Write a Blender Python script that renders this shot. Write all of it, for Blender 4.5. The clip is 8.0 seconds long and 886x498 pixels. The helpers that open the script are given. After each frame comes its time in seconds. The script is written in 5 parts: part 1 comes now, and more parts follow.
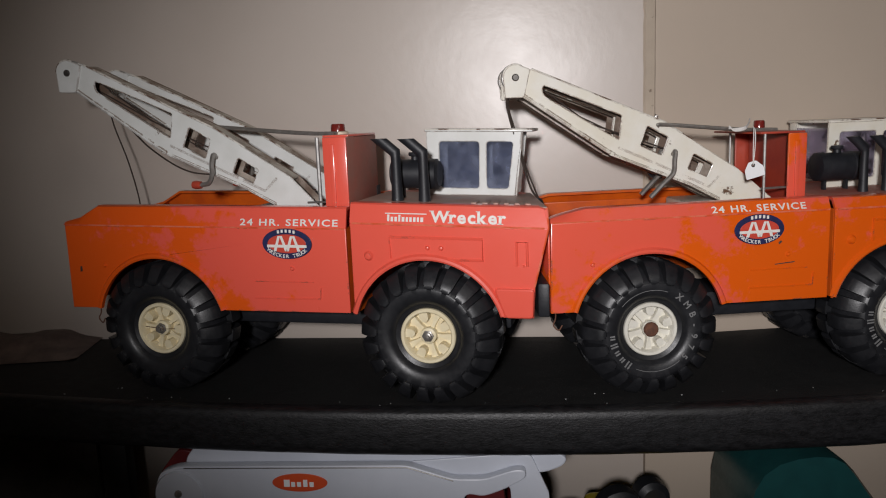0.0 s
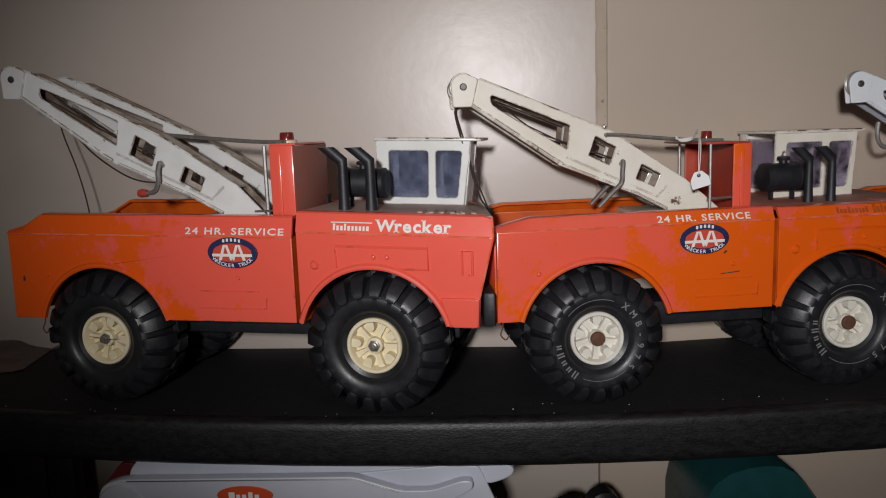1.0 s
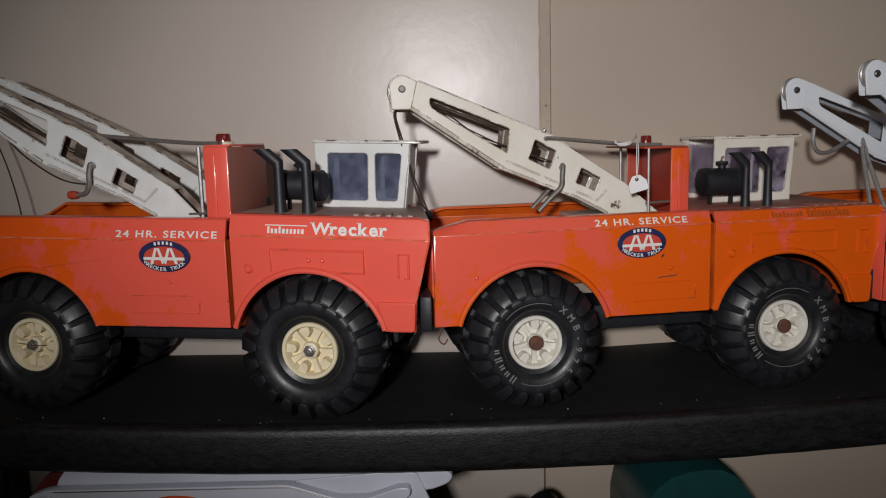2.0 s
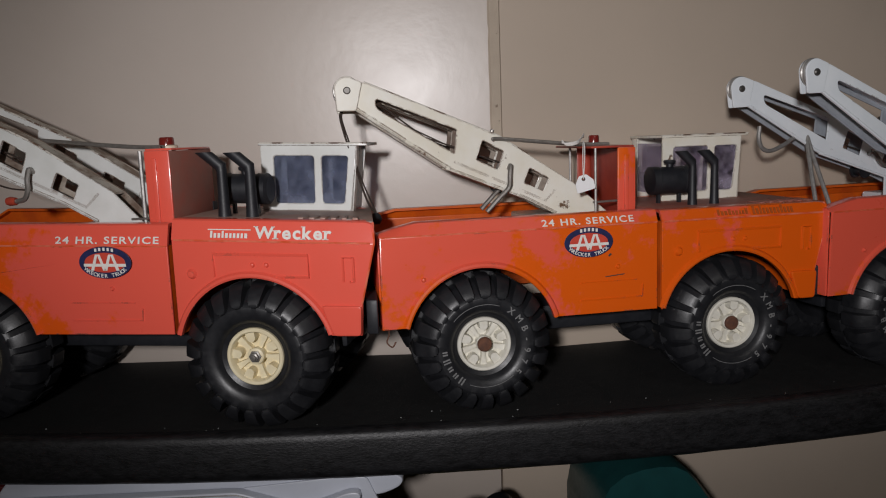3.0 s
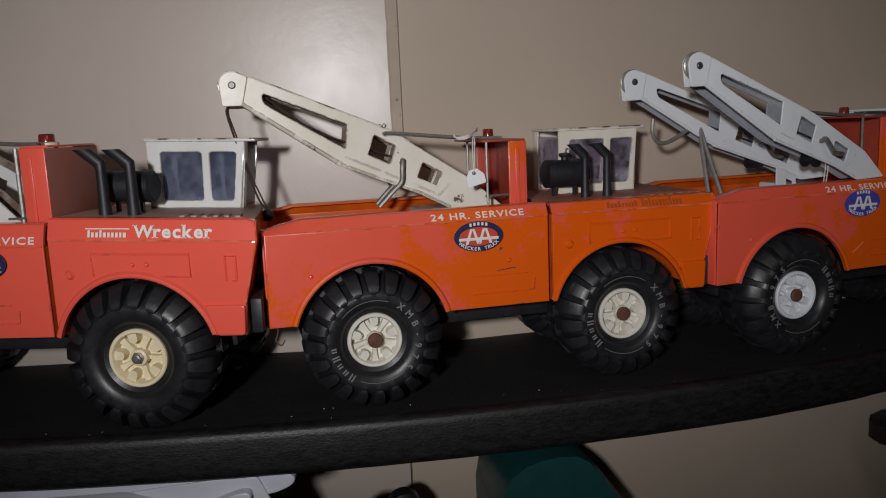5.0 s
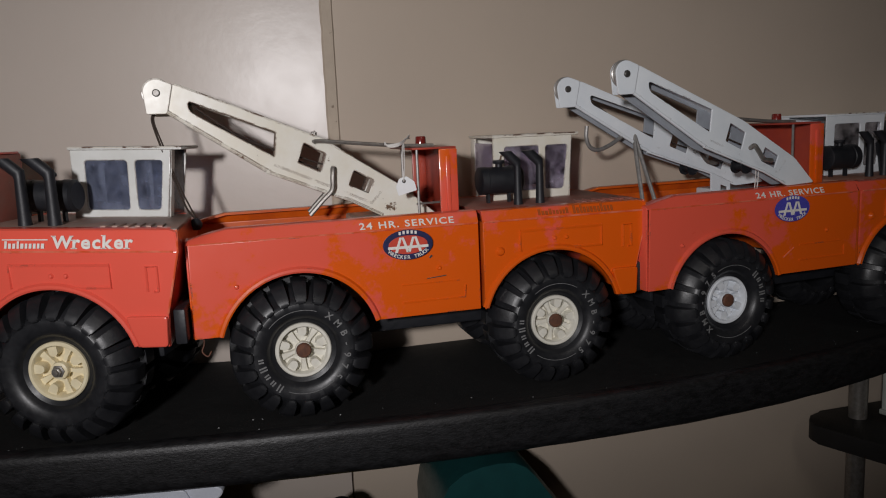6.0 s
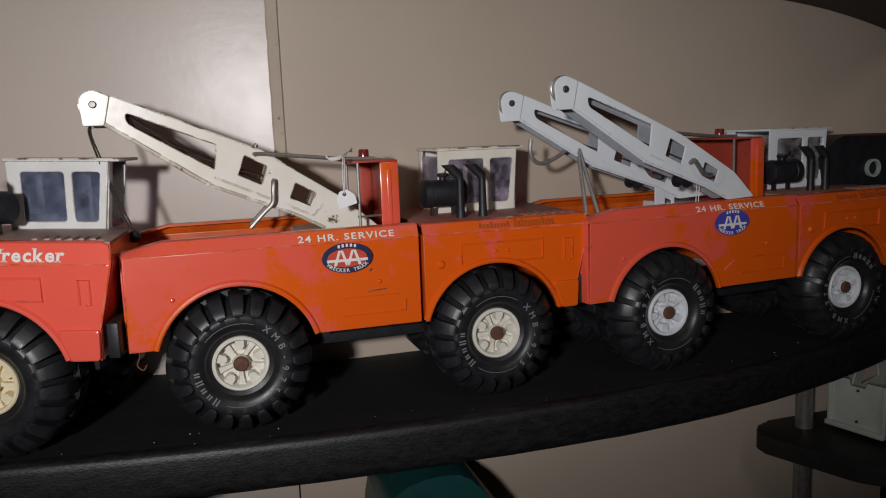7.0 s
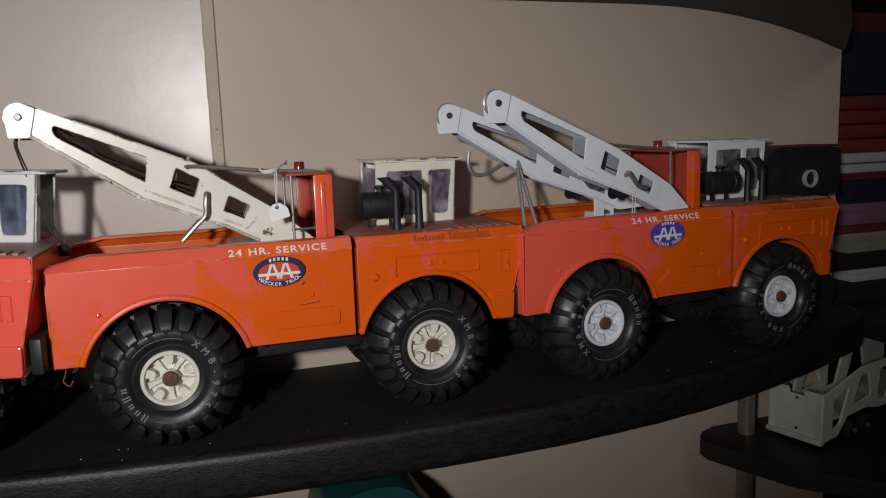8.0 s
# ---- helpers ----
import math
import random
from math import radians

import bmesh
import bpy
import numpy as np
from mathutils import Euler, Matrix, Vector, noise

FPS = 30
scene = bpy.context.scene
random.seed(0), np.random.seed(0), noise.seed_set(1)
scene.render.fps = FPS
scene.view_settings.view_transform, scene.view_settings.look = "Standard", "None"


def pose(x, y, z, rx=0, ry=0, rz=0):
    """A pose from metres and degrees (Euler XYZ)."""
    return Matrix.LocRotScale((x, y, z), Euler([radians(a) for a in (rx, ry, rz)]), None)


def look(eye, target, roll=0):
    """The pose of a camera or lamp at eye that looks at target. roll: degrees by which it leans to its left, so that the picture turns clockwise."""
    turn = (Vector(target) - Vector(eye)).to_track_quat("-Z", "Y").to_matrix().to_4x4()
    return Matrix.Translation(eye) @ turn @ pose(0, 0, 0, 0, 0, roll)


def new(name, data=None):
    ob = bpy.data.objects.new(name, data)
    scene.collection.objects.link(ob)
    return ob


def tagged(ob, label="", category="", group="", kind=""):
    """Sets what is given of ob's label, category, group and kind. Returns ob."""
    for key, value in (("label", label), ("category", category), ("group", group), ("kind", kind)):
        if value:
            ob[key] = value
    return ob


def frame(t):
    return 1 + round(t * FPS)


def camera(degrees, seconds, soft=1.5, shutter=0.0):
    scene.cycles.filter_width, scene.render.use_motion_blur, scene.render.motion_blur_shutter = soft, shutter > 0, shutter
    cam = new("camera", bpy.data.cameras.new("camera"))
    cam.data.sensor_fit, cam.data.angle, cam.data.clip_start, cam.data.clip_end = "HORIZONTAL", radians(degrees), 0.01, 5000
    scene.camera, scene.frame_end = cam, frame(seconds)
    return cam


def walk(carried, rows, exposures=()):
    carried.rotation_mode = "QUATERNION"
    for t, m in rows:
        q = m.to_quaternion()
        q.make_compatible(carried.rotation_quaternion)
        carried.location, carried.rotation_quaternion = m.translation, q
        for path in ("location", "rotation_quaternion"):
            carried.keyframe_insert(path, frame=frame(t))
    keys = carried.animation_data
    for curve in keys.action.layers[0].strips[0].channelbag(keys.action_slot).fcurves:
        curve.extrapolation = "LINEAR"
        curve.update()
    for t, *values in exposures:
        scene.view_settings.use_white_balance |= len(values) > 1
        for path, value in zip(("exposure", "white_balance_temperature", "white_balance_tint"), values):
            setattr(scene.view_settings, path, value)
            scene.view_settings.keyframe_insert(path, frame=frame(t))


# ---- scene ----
cam = camera(60.0, 8.0, soft=1.1)
PATH = [
    (0, (-0.208, -0.582, 1.427), (-0.059, 1.385, 1.096), -2.3),
    (0.5, (-0.193, -0.583, 1.426), (-0.023, 1.384, 1.109), -2.2),
    (1, (-0.181, -0.582, 1.424), (0.02, 1.384, 1.12), -2.0),
    (1.5, (-0.168, -0.579, 1.419), (0.075, 1.385, 1.128), -1.7),
    (3, (-0.134, -0.579, 1.419), (0.215, 1.369, 1.131), -2.1),
    (3.5, (-0.121, -0.58, 1.42), (0.25, 1.363, 1.122), -2.6),
    (4, (-0.11, -0.581, 1.417), (0.287, 1.355, 1.113), -2.7),
    (4.5, (-0.098, -0.584, 1.418), (0.326, 1.345, 1.108), -2.5),
    (6, (-0.046, -0.593, 1.423), (0.478, 1.311, 1.11), -2.5),
    (6.5, (-0.034, -0.598, 1.425), (0.516, 1.301, 1.122), -2.3),
    (7, (-0.017, -0.603, 1.427), (0.565, 1.287, 1.13), -2.1),
    (7.5, (-0.001, -0.608, 1.432), (0.609, 1.273, 1.133), -2.1),
    (8, (0.015, -0.614, 1.435), (0.661, 1.255, 1.141), -1.9),
]
walk(cam, [(t, look(eye, target, roll)) for t, eye, target, roll in PATH],
     [(0, -0.76), (1.5, -0.90), (3, -1.02), (4, -1.13), (6, -1.06), (8, -0.84)])

# ---- light ----
world = bpy.data.worlds.new("world")
scene.world = world
world.use_nodes = True
world.node_tree.nodes["Background"].inputs[0].default_value = (0.9, 0.95, 1.0, 1)
world.node_tree.nodes["Background"].inputs[1].default_value = 0.030


def area_lamp(name, eye, target, watts, size, colour, spread=180):
    data = bpy.data.lights.new(name, "AREA")
    data.energy, data.shape, data.size, data.color = watts, "DISK", size, colour
    data.spread = radians(spread)
    ob = new(name, data)
    ob.matrix_world = look(eye, target)
    return ob


def spot_lamp(name, eye, target, watts, cone, radius, colour, flat):
    """A lamp with a soft beam, flattened to an oval."""
    data = bpy.data.lights.new(name, "SPOT")
    data.energy, data.spot_size, data.spot_blend, data.shadow_soft_size, data.color = watts, radians(cone), 1.0, radius, colour
    ob = new(name, data)
    ob.matrix_world = look(eye, target) @ Matrix.Diagonal((1, flat, 1, 1))
    return ob


spot_lamp("work_light", (-0.31, -0.88, 1.525), (0.065, 0.10, 1.395), 54.0, 81, 0.030, (1.0, 0.97, 0.985), 0.57)
# an unseen lamp added overhead to lift the dark areas
area_lamp("room_light", (0.4, -1.6, 2.55), (0.2, 0.0, 1.2), 3.6, 0.6, (1.0, 0.93, 0.84))

S = 1.2      # height of the shelf top


# ---- materials ----
def material(name, a, b=None, rough=0.5, metal=0.0, scale=30, bump=0.0, bump_scale=300, chips=None, chip_at=0.68, chip_scale=90,
             coat=0.0, rough_var=0.1, detail=6, patch=0.15, bias=0.5, shift=None, grain=0.6, lit_lean=None, specks=None, edge=None, stretch=None):
    """A paint, metal or plastic: two tones mixed by coarse noise, chips of a third, fine relief."""
    m = bpy.data.materials.new(name)
    m.use_nodes = True
    nt = m.node_tree
    n, l = nt.nodes, nt.links
    bs = n["Principled BSDF"]
    tc = n.new("ShaderNodeTexCoord")
    co = n.new("ShaderNodeVectorMath")
    info = n.new("ShaderNodeObjectInfo")
    co.operation = "ADD"
    l.new(tc.outputs["Object"], co.inputs[0])
    if shift is None:
        l.new(info.outputs["Random"], co.inputs[1])
    else:
        co.inputs[1].default_value = (shift, 0.37 * shift, 0.71 * shift)

    if stretch:
        # a grain drawn out along the thing
        longer = n.new("ShaderNodeVectorMath")
        longer.operation, longer.inputs[1].default_value = "MULTIPLY", stretch
        l.new(co.outputs[0], longer.inputs[0])
        co = longer

    def noise_at(s, d=detail, r=grain):
        t = n.new("ShaderNodeTexNoise")
        t.inputs["Scale"].default_value, t.inputs["Detail"].default_value, t.inputs["Roughness"].default_value = s, d, r
        l.new(co.outputs[0], t.inputs["Vector"])
        return t.outputs["Fac"]

    def ramp(src, lo, hi):
        t = n.new("ShaderNodeMapRange")
        t.inputs["From Min"].default_value, t.inputs["From Max"].default_value = lo, hi
        l.new(src, t.inputs["Value"])
        return t.outputs[0]

    def mix(fac, x, y):
        t = n.new("ShaderNodeMix")
        t.data_type = "RGBA"
        l.new(fac, t.inputs[0])
        for v, i in ((x, 6), (y, 7)):
            if isinstance(v, tuple):
                t.inputs[i].default_value = (*v, 1)
            else:
                l.new(v, t.inputs[i])
        return t.outputs[2]

    tone = noise_at(scale)
    if lit_lean:
        # one tone, light put into the colour, gathers towards one end of the thing
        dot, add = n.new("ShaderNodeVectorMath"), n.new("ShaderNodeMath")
        dot.operation, dot.inputs[1].default_value = "DOT_PRODUCT", lit_lean
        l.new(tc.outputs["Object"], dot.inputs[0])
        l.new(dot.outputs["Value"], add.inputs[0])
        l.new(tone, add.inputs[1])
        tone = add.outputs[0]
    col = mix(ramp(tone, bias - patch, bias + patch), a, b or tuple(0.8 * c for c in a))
    if chips:
        col = mix(ramp(noise_at(chip_scale, 8, 0.7), chip_at, chip_at + 0.03), col, chips)
    if specks:
        col = mix(ramp(noise_at(170, 10, 0.78), 0.70, 0.72), col, specks)
    if edge:
        # paint worn off along sharp edges, in broken patches
        colour, reach, broken = edge
        bev, geo, cmp, both = n.new("ShaderNodeBevel"), n.new("ShaderNodeNewGeometry"), n.new("ShaderNodeVectorMath"), n.new("ShaderNodeMath")
        bev.samples = 4
        bev.inputs["Radius"].default_value = reach
        cmp.operation, both.operation = "DOT_PRODUCT", "MULTIPLY"
        l.new(bev.outputs[0], cmp.inputs[0])
        l.new(geo.outputs["Normal"], cmp.inputs[1])
        l.new(ramp(cmp.outputs["Value"], 0.985, 0.90), both.inputs[0])
        l.new(ramp(noise_at(70, 12, 0.75), broken, broken + 0.05), both.inputs[1])
        col = mix(both.outputs[0], col, colour)
    l.new(col, bs.inputs["Base Color"])
    rr = n.new("ShaderNodeMapRange")
    rr.inputs["To Min"].default_value, rr.inputs["To Max"].default_value = max(0.02, rough - rough_var), min(1, rough + rough_var)
    l.new(noise_at(scale * 4), rr.inputs["Value"])
    l.new(rr.outputs[0], bs.inputs["Roughness"])
    bs.inputs["Metallic"].default_value = metal
    bs.inputs["Coat Weight"].default_value = coat
    bs.inputs["Coat Roughness"].default_value = 0.12
    if bump:
        bp = n.new("ShaderNodeBump")
        bp.inputs["Strength"].default_value, bp.inputs["Distance"].default_value = bump, 0.001
        l.new(noise_at(bump_scale, 4), bp.inputs["Height"])
        l.new(bp.outputs[0], bs.inputs["Normal"])
    return m


def glazing(name, tint, rough, clear):
    """Scuffed clear plastic: part see-through, smudged by noise."""
    m = bpy.data.materials.new(name)
    m.use_nodes = True
    n, l = m.node_tree.nodes, m.node_tree.links
    bs = n["Principled BSDF"]
    bs.inputs["Base Color"].default_value = (*tint, 1)
    bs.inputs["IOR"].default_value = 1.35
    tc, tx, mr, mr2 = n.new("ShaderNodeTexCoord"), n.new("ShaderNodeTexNoise"), n.new("ShaderNodeMapRange"), n.new("ShaderNodeMapRange")
    tx.inputs["Scale"].default_value, tx.inputs["Detail"].default_value = 70, 6
    l.new(tc.outputs["Object"], tx.inputs["Vector"])
    for r, lo, hi, socket in ((mr, rough * 0.5, rough * 2, "Roughness"), (mr2, min(1, clear + 0.2), clear - 0.25, "Transmission Weight")):
        r.inputs["From Min"].default_value, r.inputs["From Max"].default_value = 0.35, 0.7
        r.inputs["To Min"].default_value, r.inputs["To Max"].default_value = lo, hi
        l.new(tx.outputs["Fac"], r.inputs["Value"])
        l.new(r.outputs[0], bs.inputs[socket])
    return m


# bright light put into the paint as coral, over true chips and wear
ORANGE = [material("orange_paint_%s" % k, a, b, 0.30, 0, sc, 0.06, 300, (0.60, 0.10, 0.07), 0.71, 75, 0.5, 0.08, 14, 0.025, bi, sh, 0.72, lit_lean, (0.26, 0.06, 0.035), ((0.18, 0.075, 0.05), 0.0012, 0.545))
          for k, a, b, sc, bi, sh, lit_lean in (("worn", (0.76, 0.098, 0.008), (0.80, 0.108, 0.070), 16, 0.55, 3.1, (1.3, 0, 0)), ("scuffed", (0.75, 0.108, 0.005), (0.77, 0.106, 0.062), 16, 0.672, 5.3, (-0.50, 0, 1.4)),
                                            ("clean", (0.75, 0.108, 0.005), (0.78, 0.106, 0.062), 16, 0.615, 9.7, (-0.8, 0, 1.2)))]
WORN = material("bare_worn_edge", (0.13, 0.075, 0.05), (0.66, 0.63, 0.56), 0.5, 0.0, 60, 0.2, 600, (0.30, 0.20, 0.14), 0.60, 240, 0.0, 0.1, 14, 0.03, 0.47, None, 0.75)
# scuffed edge paint, pale where a highlight is put into the colour
SCUFFGLINT = material("scuffed_glint_edge", (0.78, 0.20, 0.12), (0.70, 0.095, 0.03), 0.35, 0.0, 60, 0.2, 600, (0.22, 0.09, 0.06), 0.71, 150, 0.2, 0.1, 12, 0.08, 0.5, None, 0.7)
# inner boom plate: shade inside the boom put into its rusty colour
RUSTYSHADED = material("rusty_shaded_inner_steel", (0.13, 0.085, 0.06), (0.42, 0.37, 0.31), 0.6, 0.0, 28, 0.1, 500, (0.08, 0.05, 0.035), 0.62, 120, 0.0, 0.1, 10, 0.1, 0.56)
STAINED = material("stained_enamel", (0.60, 0.57, 0.50), (0.26, 0.19, 0.14), 0.5, 0.0, 45, 0.1, 500, (0.10, 0.06, 0.04), 0.62, 160, 0.0, 0.1, 12, 0.08, 0.50, None, 0.72)
# the white boom's inner plate, greyed to stand for shade inside it
SHADEDINNER = material("grey_shaded_inner", (0.34, 0.37, 0.41), (0.28, 0.30, 0.33), 0.5, 0.0, 60)
PULLEY = material("bare_pulley_metal", (0.46, 0.45, 0.43), (0.36, 0.34, 0.32), 0.4, 0.5, 150, 0.1, 600)
DUSTY = [material("dusty_%s_paint" % k, a, b, 0.55, 0, 60, 0.1, 500, (0.62, 0.50, 0.44), 0.70, 120)
         for k, a, b in (("grey", (0.42, 0.24, 0.19), (0.36, 0.27, 0.23)), ("red", (0.36, 0.105, 0.075), (0.30, 0.13, 0.10)), ("brown", (0.40, 0.16, 0.10), (0.34, 0.19, 0.14)))]
INNER = material("inner_orange_paint", (0.70, 0.125, 0.008), (0.52, 0.08, 0.010), 0.4, 0, 40)
REDPANEL = material("red_panel_paint", (0.45, 0.06, 0.03), (0.36, 0.05, 0.035), 0.35, 0, 40)
BOOMS = [material("white_enamel_worn", (0.74, 0.75, 0.73), (0.66, 0.67, 0.64), 0.35, 0, 40, 0.05, 300, (0.14, 0.09, 0.06), 0.675, 55, 0.3, specks=(0.22, 0.15, 0.10), edge=((0.16, 0.10, 0.065), 0.0016, 0.43)),
         material("cream_enamel_worn", (0.79, 0.77, 0.70), (0.73, 0.69, 0.58), 0.35, 0, 40, 0.05, 300, (0.14, 0.085, 0.05), 0.665, 50, 0.3, specks=(0.24, 0.16, 0.10), edge=((0.16, 0.095, 0.06), 0.0016, 0.44)),
         material("white_enamel", (0.82, 0.86, 0.89), (0.75, 0.80, 0.84), 0.32, 0, 40, 0.03, 300, None, 0.7, 90, 0.3, edge=((0.30, 0.29, 0.28), 0.0010, 0.56))]
HUBS = [material("aged_cream_plastic", (0.80, 0.72, 0.50), (0.74, 0.64, 0.42), 0.45, 0, 120, 0.1, 500),
        material("ivory_plastic", (0.76, 0.74, 0.66), (0.68, 0.65, 0.56), 0.45, 0, 120, 0.1, 500),
        material("white_plastic", (0.76, 0.79, 0.82), (0.68, 0.71, 0.75), 0.45, 0, 120, 0.1, 500)]
RUST = material("rusty_steel", (0.16, 0.065, 0.035), (0.10, 0.045, 0.03), 0.7, 0.2, 300, 0.4, 900)
STEEL = material("dull_steel", (0.30, 0.285, 0.265), (0.22, 0.20, 0.18), 0.36, 0.6, 200, 0.1, 900)
CHROME = material("plated_wire", (0.34, 0.33, 0.315), (0.24, 0.23, 0.22), 0.46, 0.45, 200)
DARKSTEEL = material("dark_steel", (0.10, 0.095, 0.09), (0.16, 0.15, 0.14), 0.4, 0.7, 100)
RUBBER = material("black_tyre_rubber", (0.010, 0.0105, 0.0125), (0.018, 0.0185, 0.021), 0.40, 0, 60, 0.08, 700, None, 0.7, 90, 0.0, 0.12)
RUBBERMARK = material("rubbed_tyre_lettering", (0.20, 0.20, 0.20), (0.14, 0.14, 0.14), 0.6, 0, 400)
BLACK = material("black_plastic", (0.009, 0.010, 0.013), (0.016, 0.017, 0.021), 0.50, 0, 80, 0.1, 600)
WHITEINK = material("white_decal", (0.80, 0.78, 0.74), (0.72, 0.69, 0.64), 0.45, 0, 300, 0, 300, (0.80, 0.14, 0.05), 0.69, 500)
DARKINK = material("dark_orange_decal", (0.36, 0.07, 0.01), (0.46, 0.09, 0.01), 0.5, 0, 300)
BLUEINK = material("blue_decal", (0.022, 0.026, 0.10), (0.018, 0.02, 0.06), 0.4, 0, 300)
BLUEBRIGHT = material("bright_blue_decal", (0.08, 0.07, 0.42), (0.06, 0.06, 0.34), 0.4, 0, 300)
REDINK = material("red_decal", (0.62, 0.07, 0.04), (0.52, 0.06, 0.04), 0.4, 0, 300)
REDLENS = material("red_lens", (0.20, 0.018, 0.014), (0.15, 0.018, 0.014), 0.2, 0, 100, 0, 300, None, 0.7, 90, 0.6)
REDKNOB = material("red_knob", (0.45, 0.06, 0.03), (0.36, 0.05, 0.03), 0.4, 0, 100)
CREAMBASE = material("cream_lens_base", (0.70, 0.62, 0.48), (0.6, 0.52, 0.4), 0.5, 0, 100)
GLASS = [glazing("clear_blue_glazing", (0.17, 0.19, 0.26), 0.12, 0.62), glazing("smoky_glazing", (0.42, 0.38, 0.46), 0.10, 0.8),
         glazing("grey_glazing", (0.46, 0.44, 0.45), 0.10, 0.8)]
CORD = material("dark_cord", (0.032, 0.021, 0.016), (0.05, 0.034, 0.026), 0.9, 0, 400)
STRING = material("white_string", (0.75, 0.73, 0.70), (0.65, 0.63, 0.6), 0.9, 0, 400)
TAG = material("white_card", (0.86, 0.87, 0.88), (0.82, 0.83, 0.84), 0.8, 0, 100)
WALL = material("beige_wall_paint", (0.54, 0.45, 0.362), (0.51, 0.425, 0.342), 0.45, 0, 6, 0.12, 120, None, 0.7, 90, 0.0, 0.06)
PANEL = material("glossy_wall_panel", (0.54, 0.475, 0.42), (0.50, 0.435, 0.38), 0.33, 0, 5, 0.12, 85, (0.44, 0.385, 0.335), 0.74, 25, 0.0, 0.05)
SHELFTOP = material("black_shelf_felt", (0.0035, 0.0033, 0.0033), (0.006, 0.0058, 0.0058), 0.75, 0, 25, 0.4, 700, (0.02, 0.02, 0.02), 0.74, 130)
SHELFEDGE = material("black_shelf_trim", (0.004, 0.004, 0.0045), (0.014, 0.014, 0.0155), 0.47, 0, 260, 0.34, 700, (0.05, 0.05, 0.052), 0.735, 420, 0.0, 0.16, stretch=(0.36, 0.7, 1.0))
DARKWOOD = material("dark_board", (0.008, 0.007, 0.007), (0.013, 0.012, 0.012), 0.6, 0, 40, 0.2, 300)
GREYWHITE = material("grey_white_plastic", (0.62, 0.65, 0.72), (0.56, 0.59, 0.66), 0.4, 0, 20, 0.04, 300)
SEAM = material("wall_joint_strip", (0.56, 0.475, 0.375), (0.48, 0.40, 0.315), 0.45, 0, 30, 0.4, 150, (0.26, 0.20, 0.15), 0.64, 70)
CARPET = material("dark_floor", (0.10, 0.08, 0.07), (0.07, 0.06, 0.05), 0.9, 0, 30, 0.5, 400)
CEIL = material("ceiling_paint", (0.6, 0.58, 0.55), (0.55, 0.53, 0.5), 0.8, 0, 5)


# ---- building blocks ----
def smooth(me, angle=35):
    for p in me.polygons:
        p.use_smooth = True
    me.set_sharp_from_angle(angle=radians(angle))


def part(name, bm, mat, parent, label="", angle=35):
    me = bpy.data.meshes.new(name)
    if isinstance(bm, bmesh.types.BMesh):
        bmesh.ops.recalc_face_normals(bm, faces=bm.faces)
        bm.to_mesh(me)
        bm.free()
    else:
        me = bm
        me.name = name
    me.materials.clear()
    me.materials.append(mat)
    smooth(me, angle)
    ob = new(name, me)
    ob.parent = parent
    return tagged(ob, label)


def thing(name, m, label, category, group=""):
    ob = new(name)
    ob.empty_display_size = 0.02
    ob.matrix_world = m
    return tagged(ob, label, category, group)


def box(bm, x0, x1, y0, y1, z0, z1, bevel=0.0):
    got = bmesh.ops.create_cube(bm, size=1, matrix=Matrix.Translation(((x0 + x1) / 2, (y0 + y1) / 2, (z0 + z1) / 2)) @ Matrix.Diagonal((x1 - x0, y1 - y0, z1 - z0, 1)))
    if bevel:
        es = {e for v in got["verts"] for e in v.link_edges}
        bmesh.ops.bevel(bm, geom=list(es), offset=bevel, segments=2, affect="EDGES", profile=0.5)
    return bm


def boxed(*a, **k):
    return box(bmesh.new(), *a, **k)


def rod(bm, pts, r, n=8):
    """A round bar along a line of points."""
    pts = [Vector(p) for p in pts]
    rings = []
    side = None
    for i, p in enumerate(pts):
        d = (pts[min(i + 1, len(pts) - 1)] - pts[max(i - 1, 0)]).normalized()
        if side is None:
            side = d.orthogonal().normalized()
        side = (side - d * side.dot(d)).normalized()
        up = d.cross(side)
        rr = r[i] if isinstance(r, (list, tuple)) else r
        rings.append([bm.verts.new(p + rr * (math.cos(2 * math.pi * k / n) * side + math.sin(2 * math.pi * k / n) * up)) for k in range(n)])
    for a, b in zip(rings, rings[1:]):
        for k in range(n):
            bm.faces.new((a[k], a[(k + 1) % n], b[(k + 1) % n], b[k]))
    bm.faces.new(rings[0][::-1])
    bm.faces.new(rings[-1])
    return bm


def bend(pts, steps=6):
    """Rounds a line of points into a smooth curve through them."""
    pts = [Vector(p) for p in pts]
    ext = [2 * pts[0] - pts[1], *pts, 2 * pts[-1] - pts[-2]]
    out = []
    for a, b, c, d in zip(ext, ext[1:], ext[2:], ext[3:]):
        for k in range(steps):
            t = k / steps
            out.append(0.5 * (2 * b + (c - a) * t + (2 * a - 5 * b + 4 * c - d) * t * t + (3 * b - a - 3 * c + d) * t ** 3))
    return [*out, pts[-1]]


def lathe(bm, prof, axis="y", at=(0, 0, 0), n=32, closed=False):
    """Turns a profile of (radius, along) about an axis."""
    rings = []
    for r, h in prof:
        ring = []
        for k in range(n):
            c, s = r * math.cos(2 * math.pi * k / n), r * math.sin(2 * math.pi * k / n)
            v = {"y": (c, h, s), "z": (c, s, h), "x": (h, c, s)}[axis]
            ring.append(bm.verts.new(Vector(v) + Vector(at)))
        rings.append(ring)
    for a, b in zip(rings, rings[1:] + ([rings[0]] if closed else [])):
        for k in range(n):
            bm.faces.new((a[k], a[(k + 1) % n], b[(k + 1) % n], b[k]))
    if not closed:
        bm.faces.new(rings[0])
        bm.faces.new(rings[-1][::-1])
    return bm


